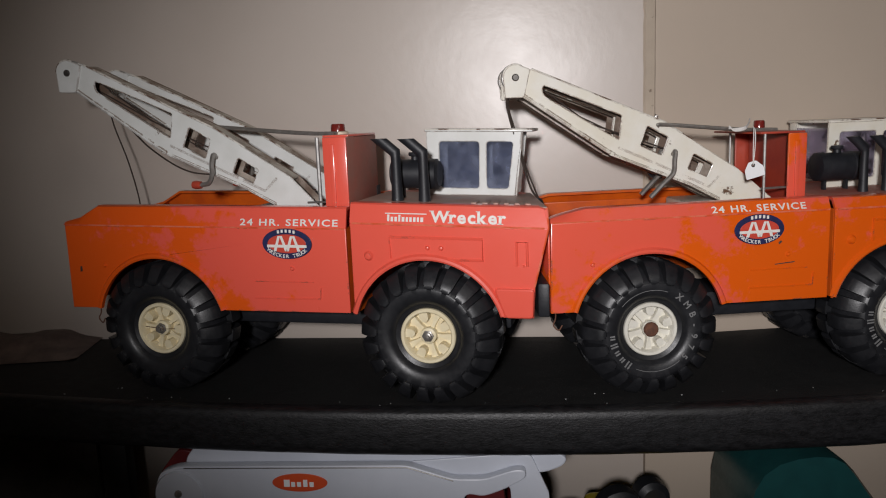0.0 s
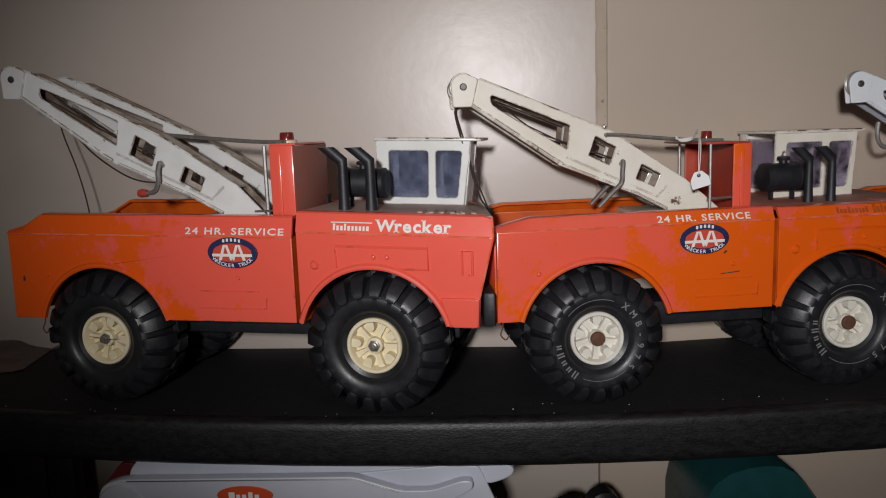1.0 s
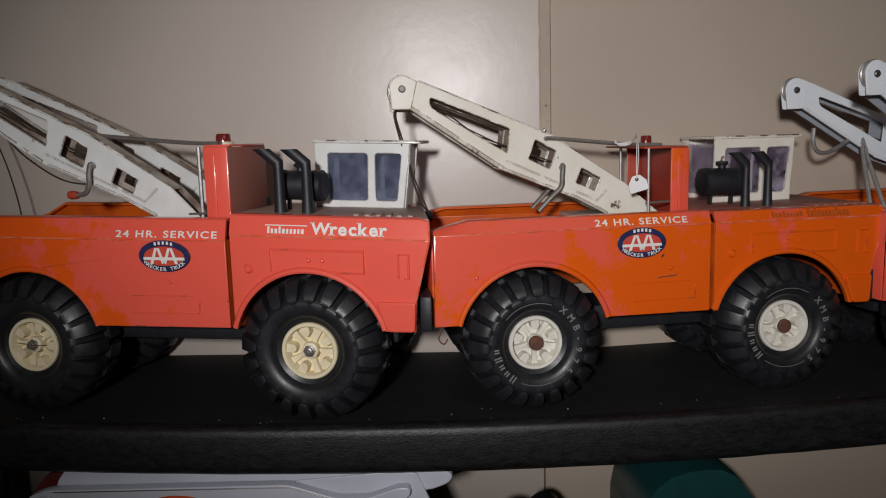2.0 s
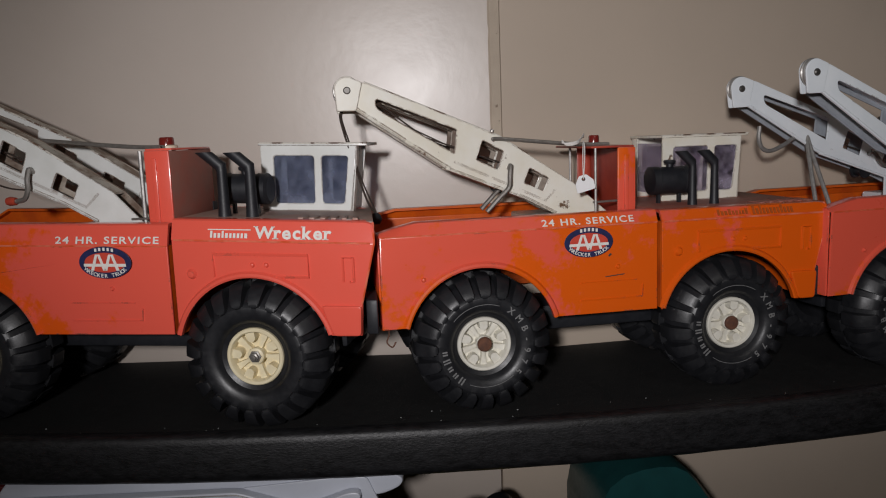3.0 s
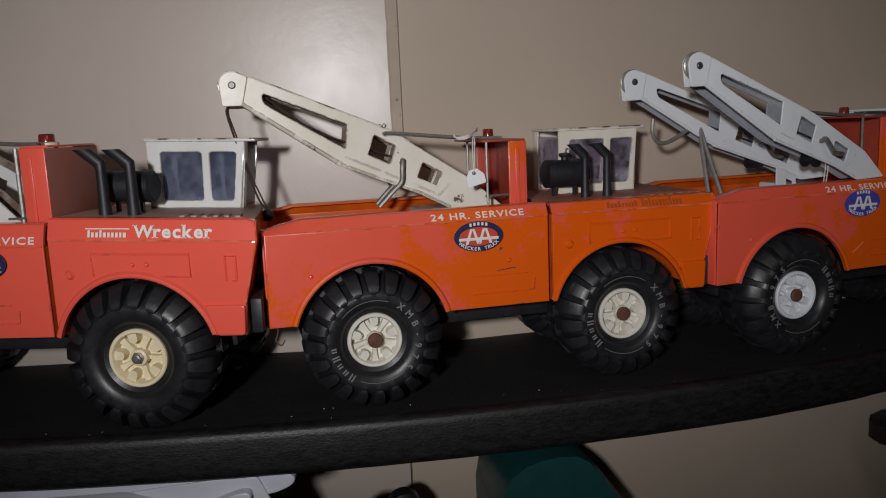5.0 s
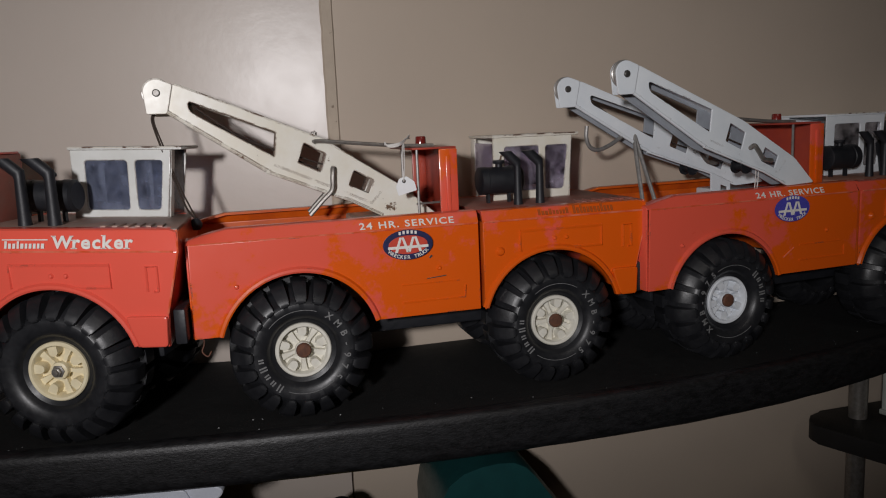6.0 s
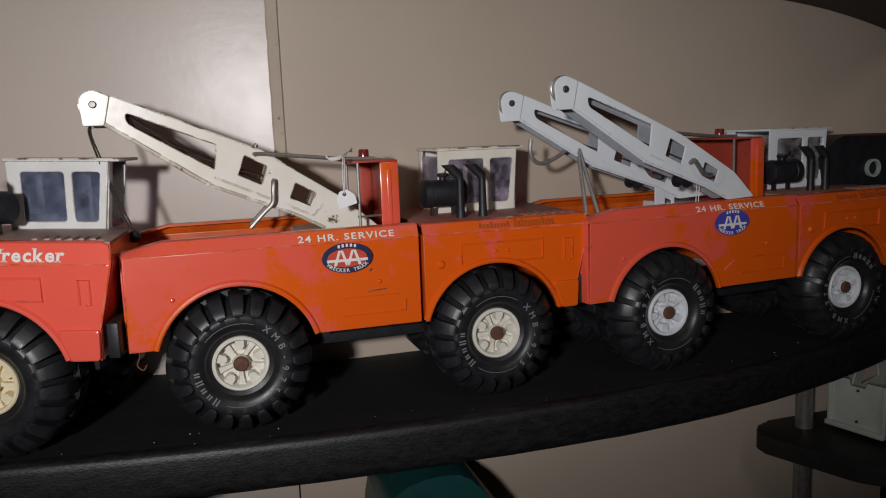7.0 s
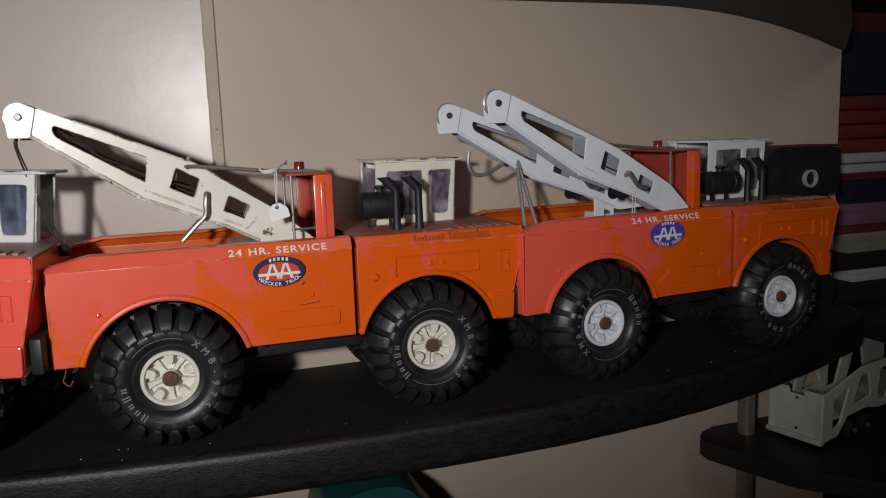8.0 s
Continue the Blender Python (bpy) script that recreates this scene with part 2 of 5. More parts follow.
def plate(outline, holes=(), y=0.0, thick=0.002, bevel=0.0005):
    """A flat sheet in the x-z plane with holes through it, its middle at y."""
    cu = bpy.data.curves.new("sheet", "CURVE")
    cu.dimensions, cu.fill_mode = "2D", "BOTH"
    cu.extrude, cu.bevel_depth, cu.bevel_resolution = max(0.0, thick / 2 - bevel), bevel, 1
    cu.offset = -bevel
    for ring in (outline, *holes):
        sp = cu.splines.new("POLY")
        sp.points.add(len(ring) - 1)
        for p, (u, v) in zip(sp.points, ring):
            p.co = (u, v, 0, 1)
        sp.use_cyclic_u = True
    ob = bpy.data.objects.new("sheet", cu)
    scene.collection.objects.link(ob)
    me = bpy.data.meshes.new_from_object(ob.evaluated_get(bpy.context.evaluated_depsgraph_get()))
    bpy.data.objects.remove(ob)
    me.transform(Matrix(((1, 0, 0, 0), (0, 0, -1, y), (0, 1, 0, 0), (0, 0, 0, 1))))
    return me


def merged(*meshes):
    bm = bmesh.new()
    for me in meshes:
        bm.from_mesh(me)
    return bm


def words(text, size, m, width=None, extrude=0.0001, bold=0.018, spacing=1.0):
    """Lettering as a mesh, centred on the pose m, with its own x to the right and y up; width: stretched to it."""
    cu = bpy.data.curves.new("lettering", "FONT")
    cu.body, cu.size, cu.extrude = text, size, extrude
    cu.align_x, cu.align_y = "CENTER", "CENTER"
    cu.resolution_u = 3
    cu.offset = bold * size
    cu.space_character = spacing
    ob = bpy.data.objects.new("lettering", cu)
    scene.collection.objects.link(ob)
    me = bpy.data.meshes.new_from_object(ob.evaluated_get(bpy.context.evaluated_depsgraph_get()))
    bpy.data.objects.remove(ob)
    if width:
        xs = [v.co.x for v in me.vertices]
        k = width / (max(xs) - min(xs))
        me.transform(Matrix.Translation((-(max(xs) + min(xs)) / 2 * k, 0, 0)) @ Matrix.Diagonal((k, 1, 1, 1)))
    me.transform(m)
    return me


def serif_word(text, size, width):
    """Lettering with slab serifs on its upright strokes, centred, facing -y."""
    bm, x = bmesh.new(), 0.0
    for ch in text:
        me = words(ch, size * (1.0 if ch == "W" else 1.06), Matrix.Identity(4), None, bold=0.030)
        xs, ys = [v.co.x for v in me.vertices], [v.co.y for v in me.vertices]
        lo = min(xs)
        me.transform(Matrix.Translation((x - lo, 0, 0)))
        bm.from_mesh(me)
        w, low, high = max(xs) - lo, min(ys), max(ys)
        t, e = 0.055 * size, 0.09 * size
        stem = 0.17 * size
        bars = {"W": [(-0.6 * e, 2.4 * e, high), (w - 2.0 * e, w + 0.4 * e, high)], "r": [(-e, stem + e, low + t), (-e, stem * 0.6, high - 0.02 * size)],
                "k": [(-e, stem + 0.6 * e, low + t), (-e, stem * 0.6, high), (w - 1.8 * e, w + 0.3 * e, low + t)]}.get(ch, [])
        for a, b, top in bars:
            box(bm, x + a, x + b, top - t, top, -0.0001, 0.0001)
        x += w + {"W": 0.0, "r": 0.04, "k": 0.05}.get(ch, 0.10) * size
    k = width / x
    bm.transform(FACE @ Matrix.Diagonal((k, 1, 1, 1)) @ Matrix.Translation((-x / 2, 0, 0)))
    return bm


def arc(cx, cz, r, a0, a1, n, rz=None):
    return [(cx + r * math.cos(radians(a0 + (a1 - a0) * k / n)), cz + (rz or r) * math.sin(radians(a0 + (a1 - a0) * k / n))) for k in range(n + 1)]


def rounded(pts, r=0.003, n=4):
    """Rounds the corners of a flat outline."""
    out = []
    pts = [Vector((*p, 0)) for p in pts]
    for i, p in enumerate(pts):
        a, b = pts[i - 1], pts[(i + 1) % len(pts)]
        ra = min(r, (a - p).length * 0.45)
        rb = min(r, (b - p).length * 0.45)
        p0, p1 = p + (a - p).normalized() * ra, p + (b - p).normalized() * rb
        for k in range(n + 1):
            t = k / n
            q = (1 - t) ** 2 * p0 + 2 * t * (1 - t) * p + t * t * p1
            out.append((q.x, q.y))
    return out


FACE = Matrix(((1, 0, 0, 0), (0, 0, -1, 0), (0, 1, 0, 0), (0, 0, 0, 1)))   # lettering turned to face -y


# ---- the place ----
def slab(name, outline, z0, z1, mat, label, category="", bevel=0.0, parent=None, edge=None):
    """A flat board from its outline in plan."""
    bm = bmesh.new()
    lo = [bm.verts.new((x, y, z0)) for x, y in outline]
    hi = [bm.verts.new((x, y, z1)) for x, y in outline]
    bm.faces.new(lo[::-1])
    top = bm.faces.new(hi)
    for i in range(len(outline)):
        j = (i + 1) % len(outline)
        bm.faces.new((lo[i], lo[j], hi[j], hi[i]))
    if bevel:
        rim = [e for f in bm.faces if len(f.verts) > 4 for e in f.edges]
        bmesh.ops.bevel(bm, geom=list(set(rim)), offset=bevel, segments=4, affect="EDGES", profile=0.5)
    ob = part(name, bm, mat, parent, label)
    if not parent:
        tagged(ob, label, category, "", "structure")
    return ob


def wall_box(name, a, b, z0, z1, mat, label, thick=0.08):
    """A wall from a to b in plan, its thickness to the left of that way."""
    a, b = Vector(a), Vector(b)
    d = (b - a).normalized()
    n = Vector((-d.y, d.x)) * thick
    return slab(name, [tuple(a), tuple(b), tuple(b + n), tuple(a + n)], z0, z1, mat, label, "wall")


SEAM_X, WALL_Y = 0.052, 0.166
LEFT_END = (-1.30, WALL_Y + 0.20 * 1.35)
wall_box("wall_north_east", (SEAM_X + 0.003, WALL_Y), (0.832, WALL_Y), 0, 2.7, WALL, "beige painted wall behind the shelf")
wall_box("wall_north_west", LEFT_END, (SEAM_X + 0.001, WALL_Y + 0.0005), 0, 2.7, PANEL, "glossier beige painted wall panel with small bumps")
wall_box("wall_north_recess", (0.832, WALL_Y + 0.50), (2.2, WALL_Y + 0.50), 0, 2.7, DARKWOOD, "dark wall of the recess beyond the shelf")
wall_box("wall_recess_side", (0.834, WALL_Y + 0.50), (0.834, WALL_Y + 0.082), 0, 2.7, WALL, "beige side of the wall's end", 0.08)
wall_box("wall_east", (2.2, 0.66), (2.2, -2.6), 0, 2.7, WALL, "plain beige wall")
wall_box("wall_south", (2.2, -2.6), (-1.4, -2.6), 0, 2.7, WALL, "plain beige wall")
wall_box("wall_west", (-1.4, -2.6), (-1.4, 0.6), 0, 2.7, WALL, "plain beige wall")
tagged(part("floor", boxed(-1.5, 2.3, -2.7, 0.8, -0.05, 0), CARPET, None), "dark carpeted floor", "floor", "", "structure")
tagged(part("ceiling", boxed(-1.5, 2.3, -2.7, 0.8, 2.7, 2.75), CEIL, None), "plain off-white ceiling", "ceiling", "", "structure")

# the joint strip between the two wall panels, its left edge chipped
bm = bmesh.new()
N = 90
cols = []
for i in range(N + 1):
    z = 1.2 + 0.7 * i / N
    j = 0.0009 * noise.noise((0, 0, z * 90)) + 0.0006 * noise.noise((3, 0, z * 300))
    cols.append([bm.verts.new((SEAM_X - 0.0008 + j, WALL_Y - 0.0005, z)), bm.verts.new((SEAM_X + 0.0008 + j, WALL_Y - 0.0028, z)),
                 bm.verts.new((SEAM_X + 0.0100, WALL_Y - 0.0022, z)), bm.verts.new((SEAM_X + 0.0115 + 0.4 * j, WALL_Y - 0.0002, z))])
for a, b in zip(cols, cols[1:]):
    for k in range(3):
        bm.faces.new((a[k], a[k + 1], b[k + 1], b[k]))
tagged(part("trim", bm, SEAM, None), "uneven painted joint strip with chipped edge on the wall", "trim", "", "structure")


def front_y(x):
    """The bowed front edge of the shelf."""
    return -0.035 + 0.22 * max(0.0, 0.25 - x) ** 2 + 0.45 * max(0.0, x - 0.27) ** 2


xs = [-0.60 + 0.02 * k for k in range(70)]
front = [(x, front_y(x)) for x in xs]
right_end = [(0.795, 0.095), (0.81, 0.12), (0.815, WALL_Y - 0.003)]
left_end = [(-0.62, WALL_Y + 0.20 * 0.66), (-0.645, 0.27), (-0.635, 0.20)]
shelf = thing("shelf", pose(0, 0, 0), "black bow-fronted display shelf with a dusty felt top", "shelf")
shelf["kind"] = "structure"
outline = [*front, *right_end, (SEAM_X, WALL_Y - 0.004), *left_end]
slab("shelf_board", outline, S - 0.020, S, SHELFTOP, "black dusty felt-covered board", "", 0.0, shelf)
# rounded trim along the front
bm = bmesh.new()
sec = [(0.000, 0.001), (-0.0055, 0.0008), (-0.0090, -0.0004), (-0.0108, -0.0028), (-0.0113, -0.007), (-0.0112, -0.030), (-0.0098, -0.0355), (-0.005, -0.039), (0.010, -0.039), (0.010, -0.021), (0.0, -0.019)]
rows = []
line = [(-0.645, 0.27), (-0.635, 0.20), (-0.625, 0.16), *[(x, front_y(x)) for x in [-0.60 + 0.01 * k for k in range(139)]], (0.798, 0.097), (0.812, 0.122), (0.817, 0.15)]
line = [Vector(p) for p in line]
for i, p in enumerate(line):
    d = (line[min(i + 1, len(line) - 1)] - line[max(i - 1, 0)]).normalized()
    nrm = Vector((-d.y, d.x))
    rows.append([bm.verts.new((*(p + nrm * (u + 0.0004 * noise.noise((i * 0.4, k, 0)))), S + w + 0.0005 * noise.noise((i * 0.3, k, 5)))) for k, (u, w) in enumerate(sec)])
for a, b in zip(rows, rows[1:]):
    for k in range(len(sec)):
        bm.faces.new((a[k], b[k], b[(k + 1) % len(sec)], a[(k + 1) % len(sec)]))
part("front_trim", bm, SHELFEDGE, shelf, "rounded black textured trim", 60)

# the shelf above: its rounded front runs back to the wall's end, where the board droops
def upper_front(x):
    return -0.10 + 0.26 * (max(0.0, x - 0.53) / 0.30) ** 1.25 if x > 0.53 else -0.10


def upper_under(x, y):
    q = max(0.0, x + 0.6 * (WALL_Y - y) - 0.50) / 0.33
    return 1.575 - 0.050 * min(1.15, q) ** 2.3


bm = bmesh.new()
lower, upper = [], []
for k in range(61):
    x = 0.02 + 0.81 * k / 60
    y0 = min(upper_front(x), WALL_Y - 0.008)
    ys = [y0 + (WALL_Y - 0.003 - y0) * q / 8 for q in range(9)]
    lower.append([bm.verts.new((x, y, upper_under(x, y))) for y in ys])
    upper.append([bm.verts.new((x, y, upper_under(x, y) + 0.036)) for y in ys])
for a, b, c, d in zip(lower, lower[1:], upper, upper[1:]):
    for q in range(8):
        bm.faces.new((a[q], a[q + 1], b[q + 1], b[q]))
        bm.faces.new((c[q], d[q], d[q + 1], c[q + 1]))
    bm.faces.new((a[0], b[0], d[0], c[0]))
    bm.faces.new((a[8], c[8], d[8], b[8]))
for a, c in ((lower[0], upper[0]), (lower[-1], upper[-1])):
    for q in range(8):
        bm.faces.new((a[q], a[q + 1], c[q + 1], c[q]))
tagged(part("upper_shelf", bm, DARKWOOD, None, "", 50), "black rounded shelf above the trucks, drooping at its end", "shelf", "", "structure")


# ---- the wreckers ----
MESHES = {}
AXLE, R = 0.0575, 0.0575


def tyre_mesh():
    """One moulded surface: a sidewall, two rows of 20 tongue-shaped lugs staggered by half a pitch, and the bead."""
    pitch = 2 * math.pi / 20
    # each row: the groove's floor (radius, along), the lug's face above it, and how much of the lug's width is raised there
    lug_rows = [((0.0400, -0.0086), (0.0401, -0.0098), 0.35), ((0.0406, -0.0082), (0.0406, -0.0106), 0.60), ((0.0418, -0.0076), (0.0420, -0.0109), 0.85),
                ((0.0435, -0.0058), (0.0440, -0.0106), 1.0), ((0.0460, -0.0025), (0.0480, -0.0084), 1.0), ((0.0485, 0.0014), (0.0530, -0.0044), 1.0),
                ((0.0503, 0.0045), (0.0564, -0.0010), 1.0), ((0.0515, 0.0070), (0.0577, 0.0030), 1.0), ((0.0526, 0.0155), (0.0577, 0.0155), 1.0)]
    inner = [(0.0224, 0.004), (0.0232, -0.001), (0.0265, -0.0025), (0.0285, -0.0058), (0.0310, -0.0074), (0.035, -0.0086), (0.0395, -0.0088)]
    outer = [(0.0395, 0.0428), (0.033, 0.042), (0.0255, 0.036), (0.0224, 0.030)]
    half = 0.100
    offs = sorted({s * f * half for f in (0, 0.35, 0.60, 0.85, 1.0) for s in (-1, 1)} | {-half - 0.007, half + 0.007})
    cols = sorted({round(pitch * (k + 0.5 * side) + o, 6) % (2 * math.pi) for k in range(20) for side in (0, 1) for o in offs})
    away = lambda a, side: abs((a - pitch * 0.5 * side + pitch / 2) % pitch - pitch / 2)     # from the middle of the nearest lug of a row
    rows = [(p, None, 0, 0) for p in inner] + [(*r, 0) for r in lug_rows] + [((0.0527, 0.0160), None, 0, 0), ((0.0527, 0.0180), None, 0, 0)]
    rows += [((b[0], 0.034 - b[1]), (t[0], 0.034 - t[1]), f, 1) for b, t, f in lug_rows[::-1]] + [(p, None, 0, 0) for p in outer]
    bm = bmesh.new()
    grid = []
    for base, top, f, side in rows:
        ring = []
        for a in cols:
            r, y = top if top and away(a, side) <= f * half + 1e-4 else base
            ring.append(bm.verts.new((r * math.cos(a), y, r * math.sin(a))))
        grid.append(ring)
    n = len(cols)
    for a, b in zip(grid, grid[1:] + grid[:1]):
        for k in range(n):
            bm.faces.new((a[k], a[(k + 1) % n], b[(k + 1) % n], b[k]))
    bmesh.ops.recalc_face_normals(bm, faces=bm.faces)
    me = bpy.data.meshes.new("tyre")
    bm.to_mesh(me)
    bm.free()
    return me


def rim_mesh():
    bm = bmesh.new()
    # dished ring and back plate
    lathe(bm, [(0.0245, 0.009), (0.0245, -0.0022), (0.0236, -0.0032), (0.0216, -0.0030), (0.0206, -0.0015), (0.0200, 0.0072), (0.006, 0.0078), (0.006, 0.0095), (0.0245, 0.0095)], "y", n=48, closed=True)
    lathe(bm, [(0.0001, 0.0080), (0.0062, 0.0080), (0.0075, 0.0010), (0.0070, -0.0012), (0.0060, -0.0018), (0.0001, -0.0018)], "y", n=24)
    for k in range(5):
        a = 2 * math.pi * k / 5 + math.pi / 2
        # round pads against the ring, flared spokes between them
        m = Matrix.Rotation(-a, 4, "Y")
        pad = [(u * 1.0, v) for u, v in arc(0.0162, 0, 0.0042, 100, 260, 8)] + [(0.0212, -0.0045), (0.0212, 0.0045)]
        for sgn_pts, y0, y1, rot in ((pad, 0.0078, -0.0008, m), ([(0.006, 0.0018), (0.011, 0.0018), (0.0165, 0.0026), (0.0212, 0.0036), (0.0212, -0.0036), (0.0165, -0.0026), (0.011, -0.0018), (0.006, -0.0018)], 0.0078, 0.0030, Matrix.Rotation(-a - math.pi / 5, 4, "Y"))):
            lo = [bm.verts.new(rot @ Vector((u, y0, v))) for u, v in sgn_pts]
            hi = [bm.verts.new(rot @ Vector((0.0140 + (u - 0.0140) * 0.93, y1, v * 0.86))) for u, v in sgn_pts]
            n = len(lo)
            for i in range(n):
                bm.faces.new((lo[i], lo[(i + 1) % n], hi[(i + 1) % n], hi[i]))
            bm.faces.new(hi)
    for v in bm.verts:
        v.co.x *= 0.925
        v.co.z *= 0.925
    bmesh.ops.recalc_face_normals(bm, faces=bm.faces)
    me = bpy.data.meshes.new("rim")
    bm.to_mesh(me)
    bm.free()
    return me


def bolt_mesh(nut):
    bm = bmesh.new()
    if nut:
        lathe(bm, [(0.0001, -0.0018), (0.0050, -0.0018), (0.0050, -0.0026), (0.0036, -0.0030), (0.0036, -0.0052), (0.0024, -0.0056), (0.0024, -0.0072), (0.0001, -0.0076)], "y", n=6)
    else:
        lathe(bm, [(0.0001, -0.0016), (0.0062, -0.0016), (0.0062, -0.0034), (0.0052, -0.0046), (0.0001, -0.0050)], "y", n=20)
    bmesh.ops.recalc_face_normals(bm, faces=bm.faces)
    me = bpy.data.meshes.new("hub_bolt")
    bm.to_mesh(me)
    bm.free()
    return me


def tyre_lettering():
    """The raised size code, a plain-bar maker's mark and two ring lines on the sidewall."""
    bm = bmesh.new()
    r0, y0 = 0.0347, -0.0087
    for k, ch in enumerate("XMB-975"):
        a = radians(52 - 15.5 * k)
        me = words(ch, 0.0076, Matrix.Translation((r0 * math.cos(a), y0, r0 * math.sin(a))) @ Matrix.Rotation(math.pi / 2 - a, 4, "Y") @ FACE, None, 0.0002)
        bm.from_mesh(me)
    for k, (w, hh) in enumerate(((0.0042, 0.0062), (0.0034, 0.0042), (0.0036, 0.0042), (0.0036, 0.0062), (0.0034, 0.0042))):
        a = radians(232 - 11.5 * k)
        m = Matrix.Rotation(math.pi / 2 - a, 4, "Y")
        for dx in (-0.33, 0.33):
            b2 = boxed(dx * w - 0.0006, dx * w + 0.0006, -0.0003, 0.0003, -hh / 2, hh / 2)
            b2.transform(Matrix.Translation((r0 * math.cos(a), y0, r0 * math.sin(a))) @ m)
            tmp = bpy.data.meshes.new("bar")
            b2.to_mesh(tmp)
            b2.free()
            bm.from_mesh(tmp)
    for a0, a1 in ((70, 140), (245, 310)):
        rod(bm, [(0.0345 * math.cos(radians(a)), -0.0085, 0.0345 * math.sin(radians(a))) for a in range(a0, a1 + 1, 5)], 0.0003, 4)
    me = bpy.data.meshes.new("lettering")
    bm.to_mesh(me)
    bm.free()
    return me


def wheel(parent, x, far, hub, nut, letters, turn, size):
    if not MESHES:
        MESHES.update(tyre=tyre_mesh(), nut=bolt_mesh(True), cap=bolt_mesh(False), text=tyre_lettering())
    key = "rim" + hub.name
    if key not in MESHES:
        MESHES[key] = rim_mesh()
    w = part("wheel", MESHES[key], hub, parent)
    w.matrix_basis = (pose(x, WIDTH, AXLE, 0, 0, 180) if far else pose(x, 0.0, AXLE, 0, turn, 0)) @ Matrix.Diagonal((size, 1, size, 1))
    part("tyre", MESHES["tyre"], RUBBER, w, "black rubber tyre with chunky tread", 30)
    part("hub_bolt", MESHES["nut" if nut else "cap"], STEEL if nut else RUST, w, "steel axle nut" if nut else "rusty axle cap")
    if nut and not far and x == 0:
        part("cotter_pin", rod(bmesh.new(), [(-0.0140, -0.0036, -0.003), (-0.005, -0.0058, 0.0), (0.004, -0.0058, 0.002), (0.0130, -0.0040, 0.0055)], 0.0003, 6), RUST, w, "thin wire pin through the axle nut")
    if letters and not far:
        part("tyre_lettering", MESHES["text"], RUBBERMARK, w, "worn raised lettering")
    return w


WIDTH = 0.148


def loft(stations):
    """Joins equal closed sections, one after another."""
    bm = bmesh.new()
    rings = [[bm.verts.new(p) for p in st] for st in stations]
    n = len(rings[0])
    for a, b in zip(rings, rings[1:]):
        for k in range(n):
            bm.faces.new((a[k], a[(k + 1) % n], b[(k + 1) % n], b[k]))
    bm.faces.new(rings[0][::-1])
    bm.faces.new(rings[-1])
    return bm


def mirror_y(bm, w=WIDTH):
    for v in bm.verts:
        v.co.y = w - v.co.y
    return bm


